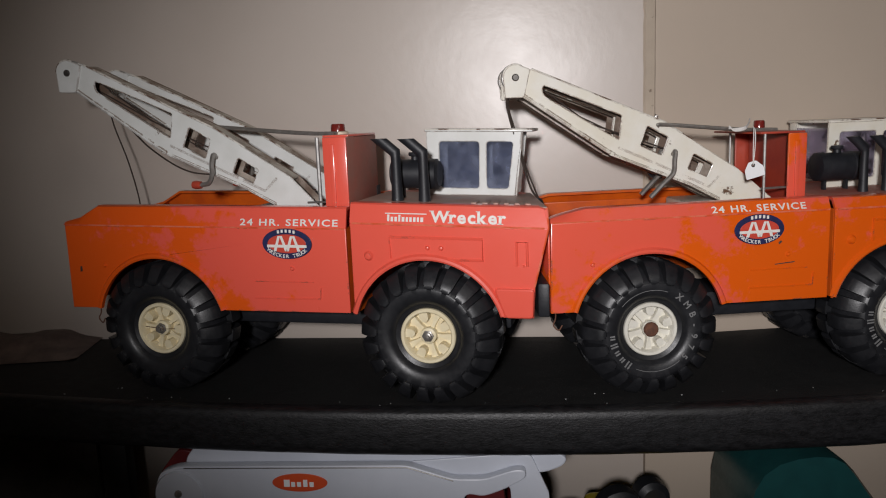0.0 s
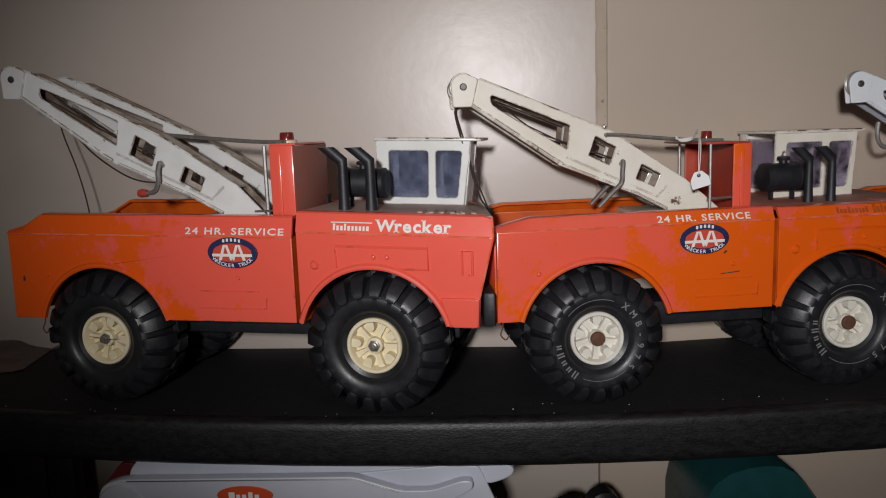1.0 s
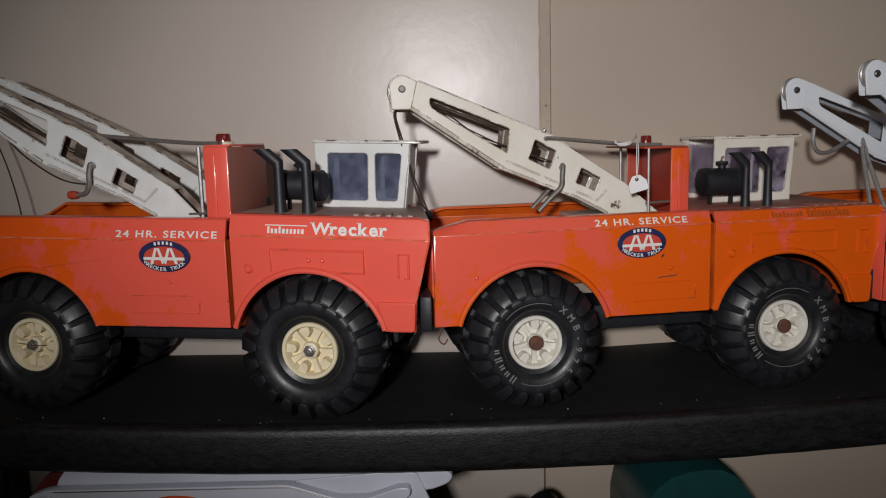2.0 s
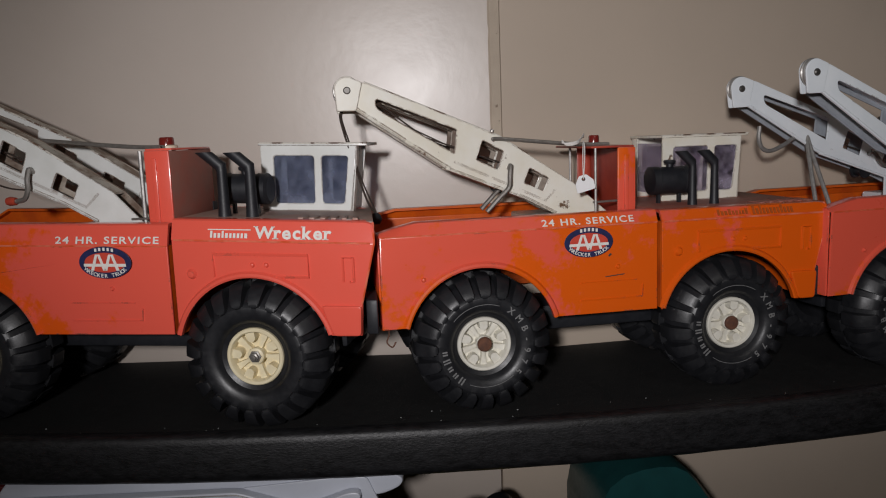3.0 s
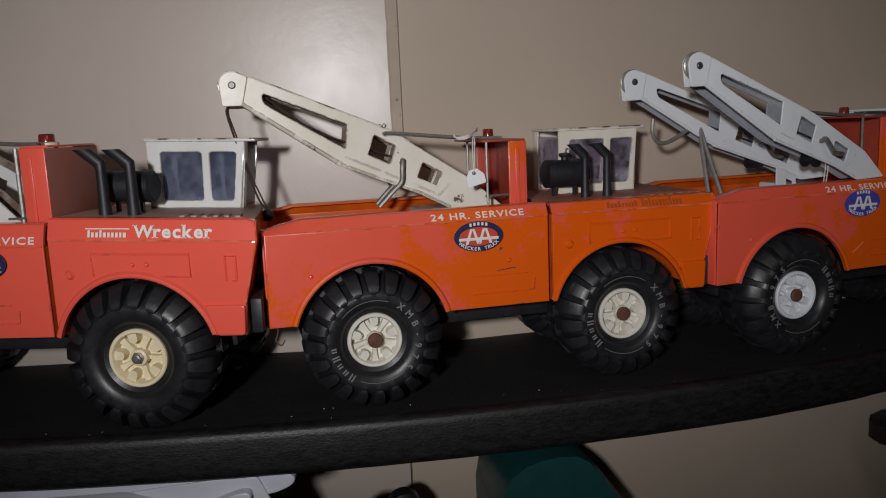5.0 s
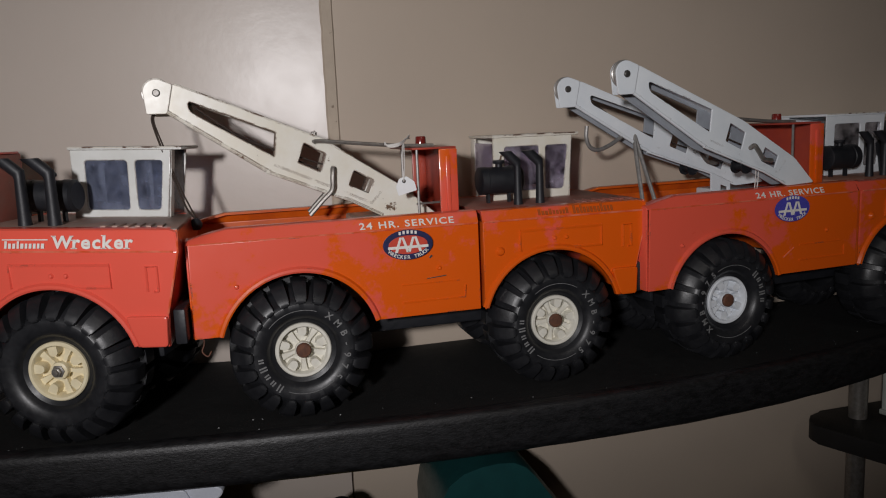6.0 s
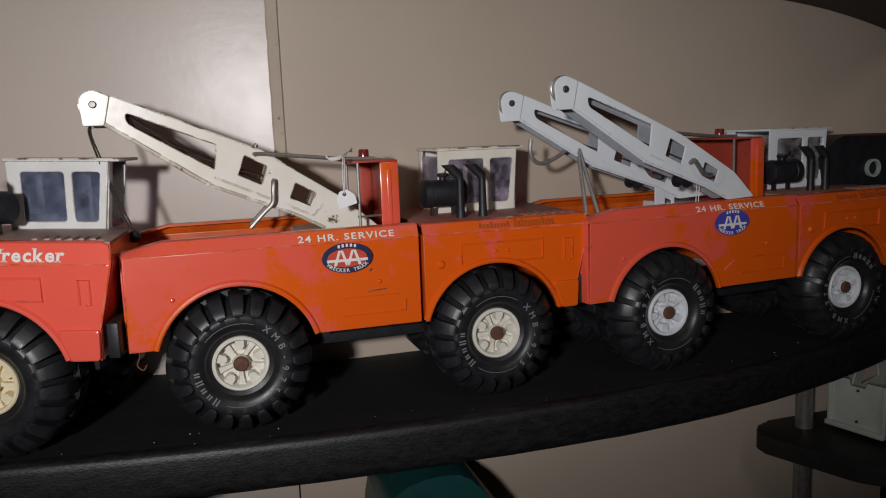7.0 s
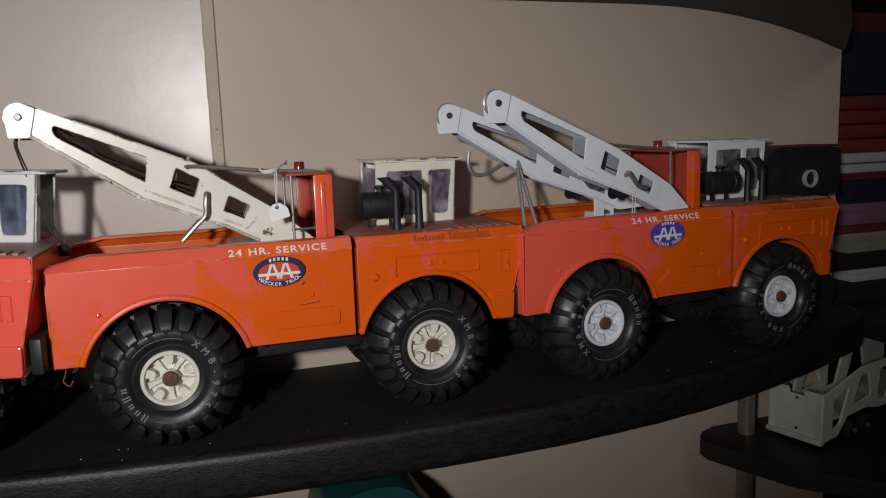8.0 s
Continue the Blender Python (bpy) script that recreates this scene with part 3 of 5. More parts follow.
def boom(parent, mat, base, pitch, swing, crank, knob, drum, kx, kz):
    """One lifting boom: a channel of two pierced side plates and a top web, with its head, pulley, winch drum and crank."""
    P = lambda x, z: ((x - 0.118) * kx, (z - 0.152) * kz)
    deep = mat is BOOMS[1]      # the cream booms are deeper towards the foot
    foot, heel, knee = ((0.136, 0.152), (0.101, 0.1805), (0.034, 0.2215)) if deep else ((0.124, 0.152), (0.098, 0.1775), (0.034, 0.2155))
    out = [P(*p) for p in (foot, heel, knee, (-0.082, 0.2675), (-0.0865, 0.267), (-0.093, 0.2475), (-0.018, 0.199), (-0.010, 0.194), (0.062, 0.166), (0.088, 0.152))]
    slot = rounded([P(*p) for p in ((-0.073, 0.2545), (-0.0035, 0.2275), (-0.0035, 0.2270), (-0.006, 0.2085), (-0.0065, 0.2082), (-0.072, 0.2460))], 0.004)
    sx, sz = (-0.0065, 0.0015) if kx > 1.05 else (0.0015, 0.0035) if deep else (0.0, 0.0)
    win1 = rounded([P(p[0] + sx, p[1] + sz) for p in ((0.018, 0.2145), (0.036, 0.205), (0.031, 0.190), (0.012, 0.199))], 0.001, 2)
    win2 = rounded([P(p[0] + sx, p[1] + sz) for p in ((0.060, 0.190), (0.077, 0.181), (0.072, 0.170), (0.055, 0.178))], 0.001, 2)
    head = [P(*p) for p in ((-0.0835, 0.2675), (-0.089, 0.2445), (-0.1055, 0.2445), (-0.1065, 0.256))] + [P(-0.0965 + 0.0108 * math.cos(radians(a)), 0.261 + 0.0108 * math.sin(radians(a))) for a in range(170, 70, -12)]
    w = 0.0175
    bm = merged(plate(rounded(out, 0.003), (slot, win1, win2), -w / 2, 0.0016))
    far_plate = plate(rounded(out, 0.003), (slot, win1, win2), w / 2, 0.0016)
    top = [P(heel[0], heel[1] - 0.0005), P(knee[0], knee[1] - 0.0005), P(-0.082, 0.2670)]
    sts = []
    for i, (x, z) in enumerate(top):
        sts.append([(x, -w / 2, z), (x, w / 2, z), (x, w / 2, z - 0.0015), (x, -w / 2, z - 0.0015)])
    # lower flange lip and raised step below the windows
    for y in (-w / 2 - 0.0008,):
        rod(bm, [(*P(-0.014, 0.196)[:1], y, P(-0.014, 0.196)[1]), (P(0.058, 0.168)[0], y, P(0.058, 0.168)[1]), (P(0.085, 0.1545)[0], y, P(0.085, 0.1545)[1])], 0.0012, 6)
        rod(bm, [(P(-0.006, 0.201)[0], y + 0.0006, P(-0.006, 0.201)[1]), (P(0.076, 0.1655)[0], y + 0.0006, P(0.076, 0.1655)[1]), (P(0.086, 0.176)[0], y + 0.0006, P(0.086, 0.176)[1])], 0.0007, 6)
    # rolled lower edge below the long slot
    rod(bm, [(*P(-0.0915, 0.2475)[:1], -w / 2 - 0.0004, P(0, 0.2475)[1]), (P(-0.0185, 0.2000)[0], -w / 2 - 0.0004, P(0, 0.2000)[1]), (P(-0.010, 0.1950)[0], -w / 2 - 0.0004, P(0, 0.1950)[1])], 0.0016, 8)
    ob = part("boom", bm, mat, parent)
    # inside shade is painted onto the far plate, with rust on the worn booms
    part("far_plate", far_plate, RUSTYSHADED if mat in BOOMS[:2] else SHADEDINNER, ob)
    part("top_plate", loft(sts), STAINED if mat in BOOMS[:2] else mat, ob)
    ob.matrix_basis = Matrix.Translation(Vector(base) - Vector((0, 0.00325, 0))) @ Matrix.Rotation(radians(swing), 4, "Z") @ Matrix.Rotation(radians(pitch), 4, "Y")
    for yh in (-w / 2 - 0.0016, -0.0036):
        part("boom_head", plate(rounded(head, 0.0015, 2), (), yh, 0.0016), mat, ob)
    if mat in BOOMS[:2]:
        edge = [P(knee[0] + 0.4 * (heel[0] - knee[0]), knee[1] + 0.4 * (heel[1] - knee[1])), P(knee[0], knee[1] + 0.0002), P(-0.024, 0.5 * knee[1] + 0.1339), P(-0.082, 0.2677)]
        part("worn_edge", rod(bmesh.new(), [(x, -w / 2, z) for x, z in edge], 0.0008, 6), WORN, ob, "chipped rusty edge")
        part("worn_edge", rod(bmesh.new(), [(*P(-0.0965 + 0.0108 * math.cos(radians(a)), 0.261 + 0.0108 * math.sin(radians(a)))[:1], -w / 2 - 0.0018, P(0, 0.261 + 0.0108 * math.sin(radians(a)))[1]) for a in range(175, 60, -12)], 0.0007, 6), WORN, ob)
    hx, hz = P(-0.0965, 0.261)
    part("pulley", lathe(bmesh.new(), [(0.002, -0.0094), (0.0110, -0.0094), (0.0114, -0.0088), (0.0114, -0.0078), (0.0102, -0.0070), (0.0114, -0.0060), (0.0114, -0.0052), (0.0110, -0.0046), (0.002, -0.0046)], "y", (hx, 0, hz), 28), PULLEY, ob, "grey cable pulley")
    part("pivot_pin", lathe(bmesh.new(), [(0.0001, -w / 2 - 0.0042), (0.0022, -w / 2 - 0.0042), (0.0030, -w / 2 - 0.0032), (0.0030, -0.0016), (0.0001, -0.0016)], "y", (hx, 0, hz), 14), DARKSTEEL, ob)
    dx, dz = P(0.040 + sx, 0.190 + sz)
    part("winch_drum", lathe(bmesh.new(), [(0.0001, -w / 2 + 0.002), (0.0065, -w / 2 + 0.002), (0.0065, -w / 2 + 0.0035), (0.004, -w / 2 + 0.0035), (0.004, w / 2 - 0.0035), (0.0065, w / 2 - 0.0035), (0.0065, w / 2 - 0.002), (0.0001, w / 2 - 0.002)], "y", (dx, 0, dz - (0.016 if drum else 0)), 20), BLACK if drum else STEEL, ob, "winch drum")
    if mat is BOOMS[1]:
        kx0, kz0 = P(0.030, 0.2225)
        part("knee_pin", rod(bmesh.new(), [(kx0, 0, kz0 - 0.002), (kx0, 0, kz0 + 0.0035), (kx0 + 0.001, 0, kz0 + 0.0045)], 0.0017, 8), STEEL, ob)
    # cable inside the boom
    cb = bmesh.new()
    rod(cb, [(dx, 0, dz + 0.004), P(-0.03, 0.222)[:1] + (0.002,) + P(-0.03, 0.222)[1:], (hx + 0.004, 0, hz + 0.006)], 0.0007, 5)
    rod(cb, [(dx - 0.01, 0.005, dz + 0.002), (hx + 0.01, 0.004, hz - 0.010)], 0.0006, 5)
    part("cable", cb, CORD, ob)
    y0 = -w / 2
    cr = bmesh.new()
    ctop = Vector((dx + 0.001, y0 - 0.002, dz + 0.001))
    ends = [ctop + Vector((0, 0.006, 0)), ctop, ctop + Vector((0, -0.004, 0.002))] + [ctop + Vector((c * kx, -0.0055, d * kz)) for c, d in crank]
    rod(cr, bend(ends, 4), 0.0021, 8)
    crank_ob = part("crank", cr, STEEL, ob, "bent steel winch crank")
    if knob:
        e = ends[-1]
        part("knob", lathe(bmesh.new(), [(0.0001, -0.008), (0.0030, -0.0078), (0.0038, -0.005), (0.0032, 0.0), (0.0001, 0.0002)], "x", tuple(e), 14), REDKNOB, crank_ob, "red crank knob")
    return ob


def badge(parent, x, z, bright, dim=1.0):
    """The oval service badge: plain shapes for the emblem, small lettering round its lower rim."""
    a, b = 0.0205 * dim, 0.0122 * dim
    ell = lambda p, q: [(x + p * math.cos(2 * math.pi * k / 36), z + q * math.sin(2 * math.pi * k / 36)) for k in range(36)]
    ob = part("badge", plate(ell(a, b), (), -0.0022, 0.0006, 0.0001), BLUEBRIGHT if bright else BLUEINK, parent, "oval blue, red and white badge")
    part("emblem_field", plate(ell(a * 0.78, b * 0.62), (), -0.0026, 0.0005, 0.0001), BLUEBRIGHT if bright else REDINK, ob)
    bm = bmesh.new()
    for cx in (-0.0052, 0.0052):
        for s in (-1, 1):
            q = [(cx + s * 0.0008 - 0.0010, 0.0062), (cx + s * 0.0008 + 0.0010, 0.0062), (cx + s * 0.0048 + 0.0012, -0.0060), (cx + s * 0.0048 - 0.0012, -0.0060)]
            bm.from_mesh(plate([(x + u * dim, z + v * dim) for u, v in q], (), -0.0030, 0.0004, 0.00005))
    bm.from_mesh(plate([(x - 0.0165 * dim, z - 0.0030 * dim), (x + 0.0165 * dim, z - 0.0030 * dim), (x + 0.0165 * dim, z - 0.0008 * dim), (x - 0.0165 * dim, z - 0.0008 * dim)], (), -0.0029, 0.0003, 0.00005))
    part("emblem", bm, WHITEINK, ob)
    bm = bmesh.new()
    for k, ch in enumerate("WRECKER TRUCK"):
        t = radians(212 + 116 * k / 12)
        px, pz = 0.0176 * math.cos(t), 0.0102 * math.sin(t)
        nx, nz = math.cos(t) / 0.0176, math.sin(t) / 0.0102
        ang = math.atan2(nx, -nz)
        if ch != " ":
            bm.from_mesh(words(ch, 0.0040 * dim, Matrix.Translation((x + px * dim, -0.0027, z + pz * dim)) @ Matrix.Rotation(-ang, 4, "Y") @ FACE, None, 0.00008))
    for k in range(5):
        t = radians(112 - 11 * k)
        c, d = x + 0.0174 * math.cos(t) * dim, z + 0.0102 * math.sin(t) * dim
        bm.from_mesh(plate([(c - 0.0009, d - 0.0013), (c + 0.0009, d - 0.0013), (c + 0.0009, d + 0.0013), (c - 0.0009, d + 0.0013)], (), -0.0027, 0.0003, 0.00005))
    part("badge_lettering", bm, WHITEINK, ob)
    return ob


def word_bars(x0, x1, z0, z1, seed):
    """A maker's name as a row of plain bars on a base line."""
    rr = random.Random(seed)
    bm = bmesh.new()
    x = x0
    while x < x1:
        w = rr.uniform(0.0016, 0.0024)
        hh = z1 if (x == x0 or rr.random() < 0.25) else z0 + (z1 - z0) * 0.68
        bm.from_mesh(plate([(x, z0), (x + w, z0), (x + w, hh), (x, hh)], (), 0, 0.0004, 0.00005))
        x += w + 0.0011
    return bm


def wrecker(m, label, which, kx, kz, wb, booms, near_nut, letters, turns, mark_x, cab_x):
    """A toy tow truck, its near side in the plane y = 0 and its rear axle at x = 0."""
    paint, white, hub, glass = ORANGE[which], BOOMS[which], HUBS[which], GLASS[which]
    t = thing("toy_wrecker", m, label, "toy truck", "toy wreckers on the shelf")
    P = lambda x, z: (x * kx, z * kz)
    fx = wb
    # rear body
    z0, z1 = 0.0742, 0.1465
    half = math.sqrt(0.0615 ** 2 - (z0 - AXLE) ** 2)
    a0 = math.degrees(math.atan2(z0 - AXLE, half))
    gap = fx - 0.0655
    side = [(-0.083 * kx, z0), *arc(0, AXLE, 0.0615, 180 - a0, a0, 28), (gap, z0), (gap, z1), (-0.082 * kx, z1)]
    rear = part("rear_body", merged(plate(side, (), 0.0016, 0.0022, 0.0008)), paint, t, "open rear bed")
    part("far_side", merged(plate(side, (), WIDTH - 0.0016, 0.0022, 0.0008)), INNER, rear)
    zr = 0.1565 * kz
    def shoulder(x, top, lo):
        h = top - lo
        return [(x, 0.0004, lo), (x, 0.0049, lo + h * 0.93), (x, 0.0064, top), (x, 0.016, top), (x, 0.016, top - 0.0022), (x, 0.0072, top - 0.0022), (x, 0.0028, lo)]
    sts = [shoulder(-0.0832 * kx, z1 + 0.0026, z1), shoulder(-0.070 * kx, z1 + 0.0062, z1), shoulder(-0.052 * kx, zr, z1), shoulder(gap, zr, z1)]
    part("bed_rail", loft(sts), paint, rear)
    part("far_rail", mirror_y(loft(sts)), INNER, rear)
    part("tailboard", boxed(-0.0842 * kx, -0.0822 * kx, 0.0028, WIDTH - 0.0028, z0, z1 + 0.002, bevel=0.0008), paint, rear)
    part("bed_floor", boxed(-0.081 * kx, gap - 0.0025, 0.004, WIDTH - 0.004, 0.124, 0.127), INNER, rear)
    part("bed_bulkhead", boxed(gap - 0.0024, gap - 0.0004, 0.0032, WIDTH - 0.0032, z0, z1), INNER, rear)
    # wheel-arch lips
    def lip(cx):
        bm = bmesh.new()
        ring = []
        for k in range(33):
            a = radians(180 - a0 + (2 * a0 - 180) * k / 32)
            ring.append([bm.verts.new((cx + r * math.cos(a), y, AXLE + r * math.sin(a))) for r, y in ((0.0612, 0.0025), (0.0612, -0.0014), (0.0625, -0.0021), (0.0645, -0.0018), (0.0662, 0.0006))])
        for a, b in zip(ring, ring[1:]):
            for k in range(4):
                bm.faces.new((a[k], a[k + 1], b[k + 1], b[k]))
        return bm
    part("arch_lip", lip(0), paint, rear)
    # pressed details on the rear side
    for x, z, r in ((0.118 * kx, 0.112, 0.0019), (-0.048 * kx, 0.112, 0.0019)):
        part("boss", lathe(bmesh.new(), [(0.0001, -0.0016), (r * 0.6, -0.0013), (r, 0.0002), (r * 1.2, 0.0012)], "y", (x, 0, z), 14), paint, rear)
    part("pressed_line", rod(bmesh.new(), [(0.085 * kx, 0.0003, 0.086), (0.140 * kx, 0.0003, 0.086), (0.1405 * kx, 0.0003, 0.096)], 0.0008, 6), paint, rear)
    part("pressed_line", rod(bmesh.new(), [(0.085 * kx, 0.0004, 0.1005), (0.135 * kx, 0.0004, 0.1005)], 0.0006, 6), paint, rear)
    part("crease", rod(bmesh.new(), [(-0.081 * kx, 0.0003, z1), (gap - 0.001, 0.0003, z1)], 0.0007, 6), SCUFFGLINT, rear, "body crease with scuffs and a painted highlight")
    if which == 1:
        part("scratch", plate([(0.1030, 0.1040), (0.1190, 0.1052), (0.1194, 0.1060), (0.1030, 0.1046)], (), 0.0002, 0.0009, 0.0001), DARKSTEEL, rear, "dark scratch in the paint")
        part("scratch", plate([(0.1060, 0.1205), (0.1085, 0.1225), (0.1075, 0.1235), (0.1055, 0.1220)], (), 0.0002, 0.0009, 0.0001), DARKSTEEL, rear)
    if which == 2:
        part("scratch", plate([(0.0660, 0.0900), (0.0780, 0.0985), (0.0780, 0.0992), (0.0655, 0.0906)], (), 0.0002, 0.0009, 0.0001), SCUFFGLINT, rear, "pale scratch in the paint")
    if which == 0:
        part("chip", plate(rounded([(-0.0770, 0.1060), (-0.0750, 0.1065), (-0.0752, 0.1110), (-0.0765, 0.1105)], 0.0004, 2), (), 0.0002, 0.0009, 0.0001), DARKSTEEL, rear, "dark paint chip")
    # front body
    g2 = gap + 0.0038
    dn = (0.006, 0.0, -0.007)[which]
    nose = [(0.0785 + fx + dn, z0 - 0.001), (0.080 + fx + dn, 0.098), (0.0915 + fx + dn, z1)]
    fs = [(g2, z0 - 0.001), (fx - half - 0.0012, z0 - 0.001), *arc(fx, AXLE, 0.0615, 180 - a0, a0, 28), (fx + half + 0.002, z0 - 0.001), *nose, (g2, z1)]
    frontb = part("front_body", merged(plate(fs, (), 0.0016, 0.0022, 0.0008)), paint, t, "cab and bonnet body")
    part("far_side", plate(fs, (), WIDTH - 0.0016, 0.0022, 0.0008), paint, frontb)
    zh = 0.1555 * kz
    fsts = [shoulder(g2, zh, z1), shoulder(0.084 + fx + dn, zh, z1), shoulder(0.0905 + fx + dn, zh - 0.002, z1)]
    part("bonnet_edge", loft(fsts), paint, frontb)
    part("bonnet_edge", mirror_y(loft(fsts)), paint, frontb)
    part("bonnet", boxed(g2 + 0.0005, 0.0900 + fx + dn, 0.0065, WIDTH - 0.0065, zh - 0.003, zh - 0.0002, bevel=0.0008), DUSTY[which], frontb, "dusty flat bonnet")
    sec = [Vector((x, 0, z)) for x, z in nose] + [Vector((0.090 + fx + dn, 0, zh - 0.002))]
    part("nose_panel", loft([[(p.x - 0.002, 0.003, p.z), (p.x, 0.003, p.z), (p.x, WIDTH - 0.003, p.z), (p.x - 0.002, WIDTH - 0.003, p.z)] for p in sec]), paint, frontb)
    part("firewall", boxed(g2 + 0.0002, g2 + 0.002, 0.0032, WIDTH - 0.0032, z0, z1), INNER, frontb)
    part("arch_lip", lip(fx), paint, frontb)
    part("corner_pressing", plate(rounded([(fx + 0.0630, z0 - 0.0008), (fx + 0.0785 + dn, z0 - 0.0008), (fx + 0.0797 + dn, 0.0975), (fx + 0.0545, 0.0975), (fx + 0.0575, 0.0880)], 0.003), (), -0.0006, 0.0034, 0.0014), paint, frontb)
    part("filler_cap", lathe(bmesh.new(), [(0.0001, -0.0022), (0.0023, -0.0019), (0.0034, -0.0004), (0.0044, 0.0012)], "y", (fx - 0.047, 0, 0.121), 18), paint, frontb)
    x0, x1, za, zb = fx - 0.029, fx + 0.046, 0.1195, 0.1365
    outlined = lambda a0, a1, b0, b1, r: rod(bmesh.new(), [(a0, 0.0003, b0), (a0, 0.0003, b1), (a1, 0.0003, b1), (a1, 0.0003, b0), (a0 + (a1 - a0) * 0.6, 0.0003, b0)], r, 6)
    part("pressed_panel", outlined(x0, x1, za, zb, 0.0013), paint, frontb)
    part("pressed_panel", outlined(fx + 0.0665 + dn, fx + 0.0745 + dn, 0.116, 0.135, 0.0011), paint, frontb)
    for x in (fx + 0.002, fx + 0.013):
        part("boss", lathe(bmesh.new(), [(0.0001, -0.0016), (0.0012, -0.0013), (0.0022, 0.0008)], "y", (x, 0, 0.1285), 12), paint, frontb)
    part("crease", rod(bmesh.new(), [(g2 + 0.002, 0.0002, z1), (0.088 + fx + dn, 0.0002, z1)], 0.0008, 6), SCUFFGLINT, frontb, "body crease with scuffs and a painted highlight")
    part("nose_edge", rod(bmesh.new(), [(fx + 0.0795 + dn, 0.0012, 0.099), (fx + 0.0908 + dn, 0.0012, z1), (fx + 0.0895 + dn, 0.006, zh - 0.001)], 0.0009, 6), SCUFFGLINT, frontb)
    # bonnet ribs
    for k in range(6):
        x = fx + 0.035 + 0.009 * k
        part("louvre", boxed(x, x + 0.0045, 0.014, 0.034, zh - 0.0008, zh + 0.0012, bevel=0.0008), DUSTY[which], frontb)
    bmp = boxed(fx + 0.0815 + dn, fx + 0.0905 + dn, 0.004, WIDTH - 0.004, 0.0735, 0.100, bevel=0.0015)
    part("bumper", bmp, BLACK, t, "black plastic front bumper")
    part("chassis", boxed(-0.05, fx + 0.06, 0.046, WIDTH - 0.046, 0.052, 0.0735, bevel=0.002), BLACK, t, "black underframe")
    for x in (0, fx):
        part("axle", rod(bmesh.new(), [(x, 0.008, AXLE), (x, WIDTH - 0.008, AXLE)], 0.003, 8), STEEL, t)
    # exhaust stacks and air cleaner on the bonnet
    for x in ((fx - 0.0290, fx - 0.0060), (fx - 0.0160, fx + 0.0048), (fx - 0.0070, fx + 0.0135))[which]:
        bm = bmesh.new()
        yb = (0.028, 0.036, 0.040)[which]
        secs, pk = [], (1.0, 0.80, 0.80)[which]
        for (cx, cz, rx, ry, sl) in ((0, zh - 0.001, 0.0052, 0.0052, 0), (0, zh + 0.006, 0.0047, 0.0047, 0), (0, zh + 0.018, 0.0043, 0.0043, 0), (0, zh + 0.0345, 0.0039, 0.0041, 0), (-0.0004, zh + 0.0390, 0.0042, 0.0043, 0.0026), (-0.0140, zh + 0.0500, 0.0072, 0.0046, 0.0003)):
            cx, cz, rx, ry = cx * pk, zh + (cz - zh) * (1.0, 0.93, 0.93)[which], rx * pk, ry * pk
            secs.append([(x + cx + rx * math.cos(2 * math.pi * k / 16), yb + ry * math.sin(2 * math.pi * k / 16), cz + sl * math.cos(2 * math.pi * k / 16)) for k in range(16)])
        part("exhaust_pipe", loft(secs), BLACK, t, "black swept exhaust pipe")
    bm = bmesh.new()
    dx, dy, dz = fx - (0.0205, 0.0240, 0.0240)[which], (0.052, 0.064, 0.064)[which], zh + 0.0200
    lathe(bm, [(0.0001, -0.019), (0.0105, -0.019), (0.0125, -0.018), (0.0128, -0.012), (0.0122, -0.0115), (0.0122, 0.012), (0.0128, 0.0125), (0.0128, 0.020), (0.0105, 0.022), (0.0001, 0.022)], "x", (dx, dy, dz), 28)
    lathe(bm, [(0.0032, dz + 0.009), (0.0032, dz + 0.0145), (0.0050, dz + 0.0150), (0.0056, dz + 0.0165), (0.0050, dz + 0.0180), (0.0001, dz + 0.0184)], "z", (dx + 0.001, dy, 0), 16)
    for ox in (-0.010, 0.010):
        box(bm, dx + ox - 0.0012, dx + ox + 0.0012, dy - 0.002, dy + 0.002, zh - 0.0005, dz - 0.008)
    part("air_cleaner", bm, BLACK, t, "black drum-shaped air cleaner")
    # half cab beyond the bonnet's middle
    cx0, cx1, cz0, cz1 = fx + cab_x[0], fx + cab_x[1], zh - 0.0002, cab_x[2]
    ck = (cx1 - cx0) / 0.0705
    near_y, far_y = 0.080, (0.113, WIDTH - 0.004, WIDTH - 0.004)[which]
    lean = (0.006, 0.003, 0.003)[which]
    wall = [(cx0, cz0), (cx1 - 0.001, cz0), (cx1 + lean, cz1), (cx0 + 0.001, cz1)]
    wb0 = (0.0062, 0.0080, 0.0080)[which]
    wn1 = rounded([(cx0 + 0.0105 * ck, cz0 + wb0), (cx0 + 0.0415 * ck, cz0 + wb0), (cx0 + 0.0425 * ck, cz1 - 0.0095), (cx0 + 0.0110 * ck, cz1 - 0.0095)], 0.003)
    wn2 = rounded([(cx0 + 0.0478 * ck, cz0 + wb0), (cx0 + 0.0645 * ck, cz0 + wb0), (cx0 + 0.0690 * ck, cz1 - 0.0095), (cx0 + 0.0485 * ck, cz1 - 0.0095)], 0.003)
    cab = part("cab", plate(wall, (wn1, wn2), near_y, 0.0018, 0.0006), white, t, "boxy cab shell")
    part("cab_far_side", plate(wall, (wn1, wn2), far_y, 0.0018, 0.0006), white, cab)
    part("rear_window", boxed(cx0 + 0.0012, cx0 + 0.0019, near_y + 0.002, far_y - 0.012, cz0 + 0.006, cz1 - 0.006), glass, cab).visible_shadow = False
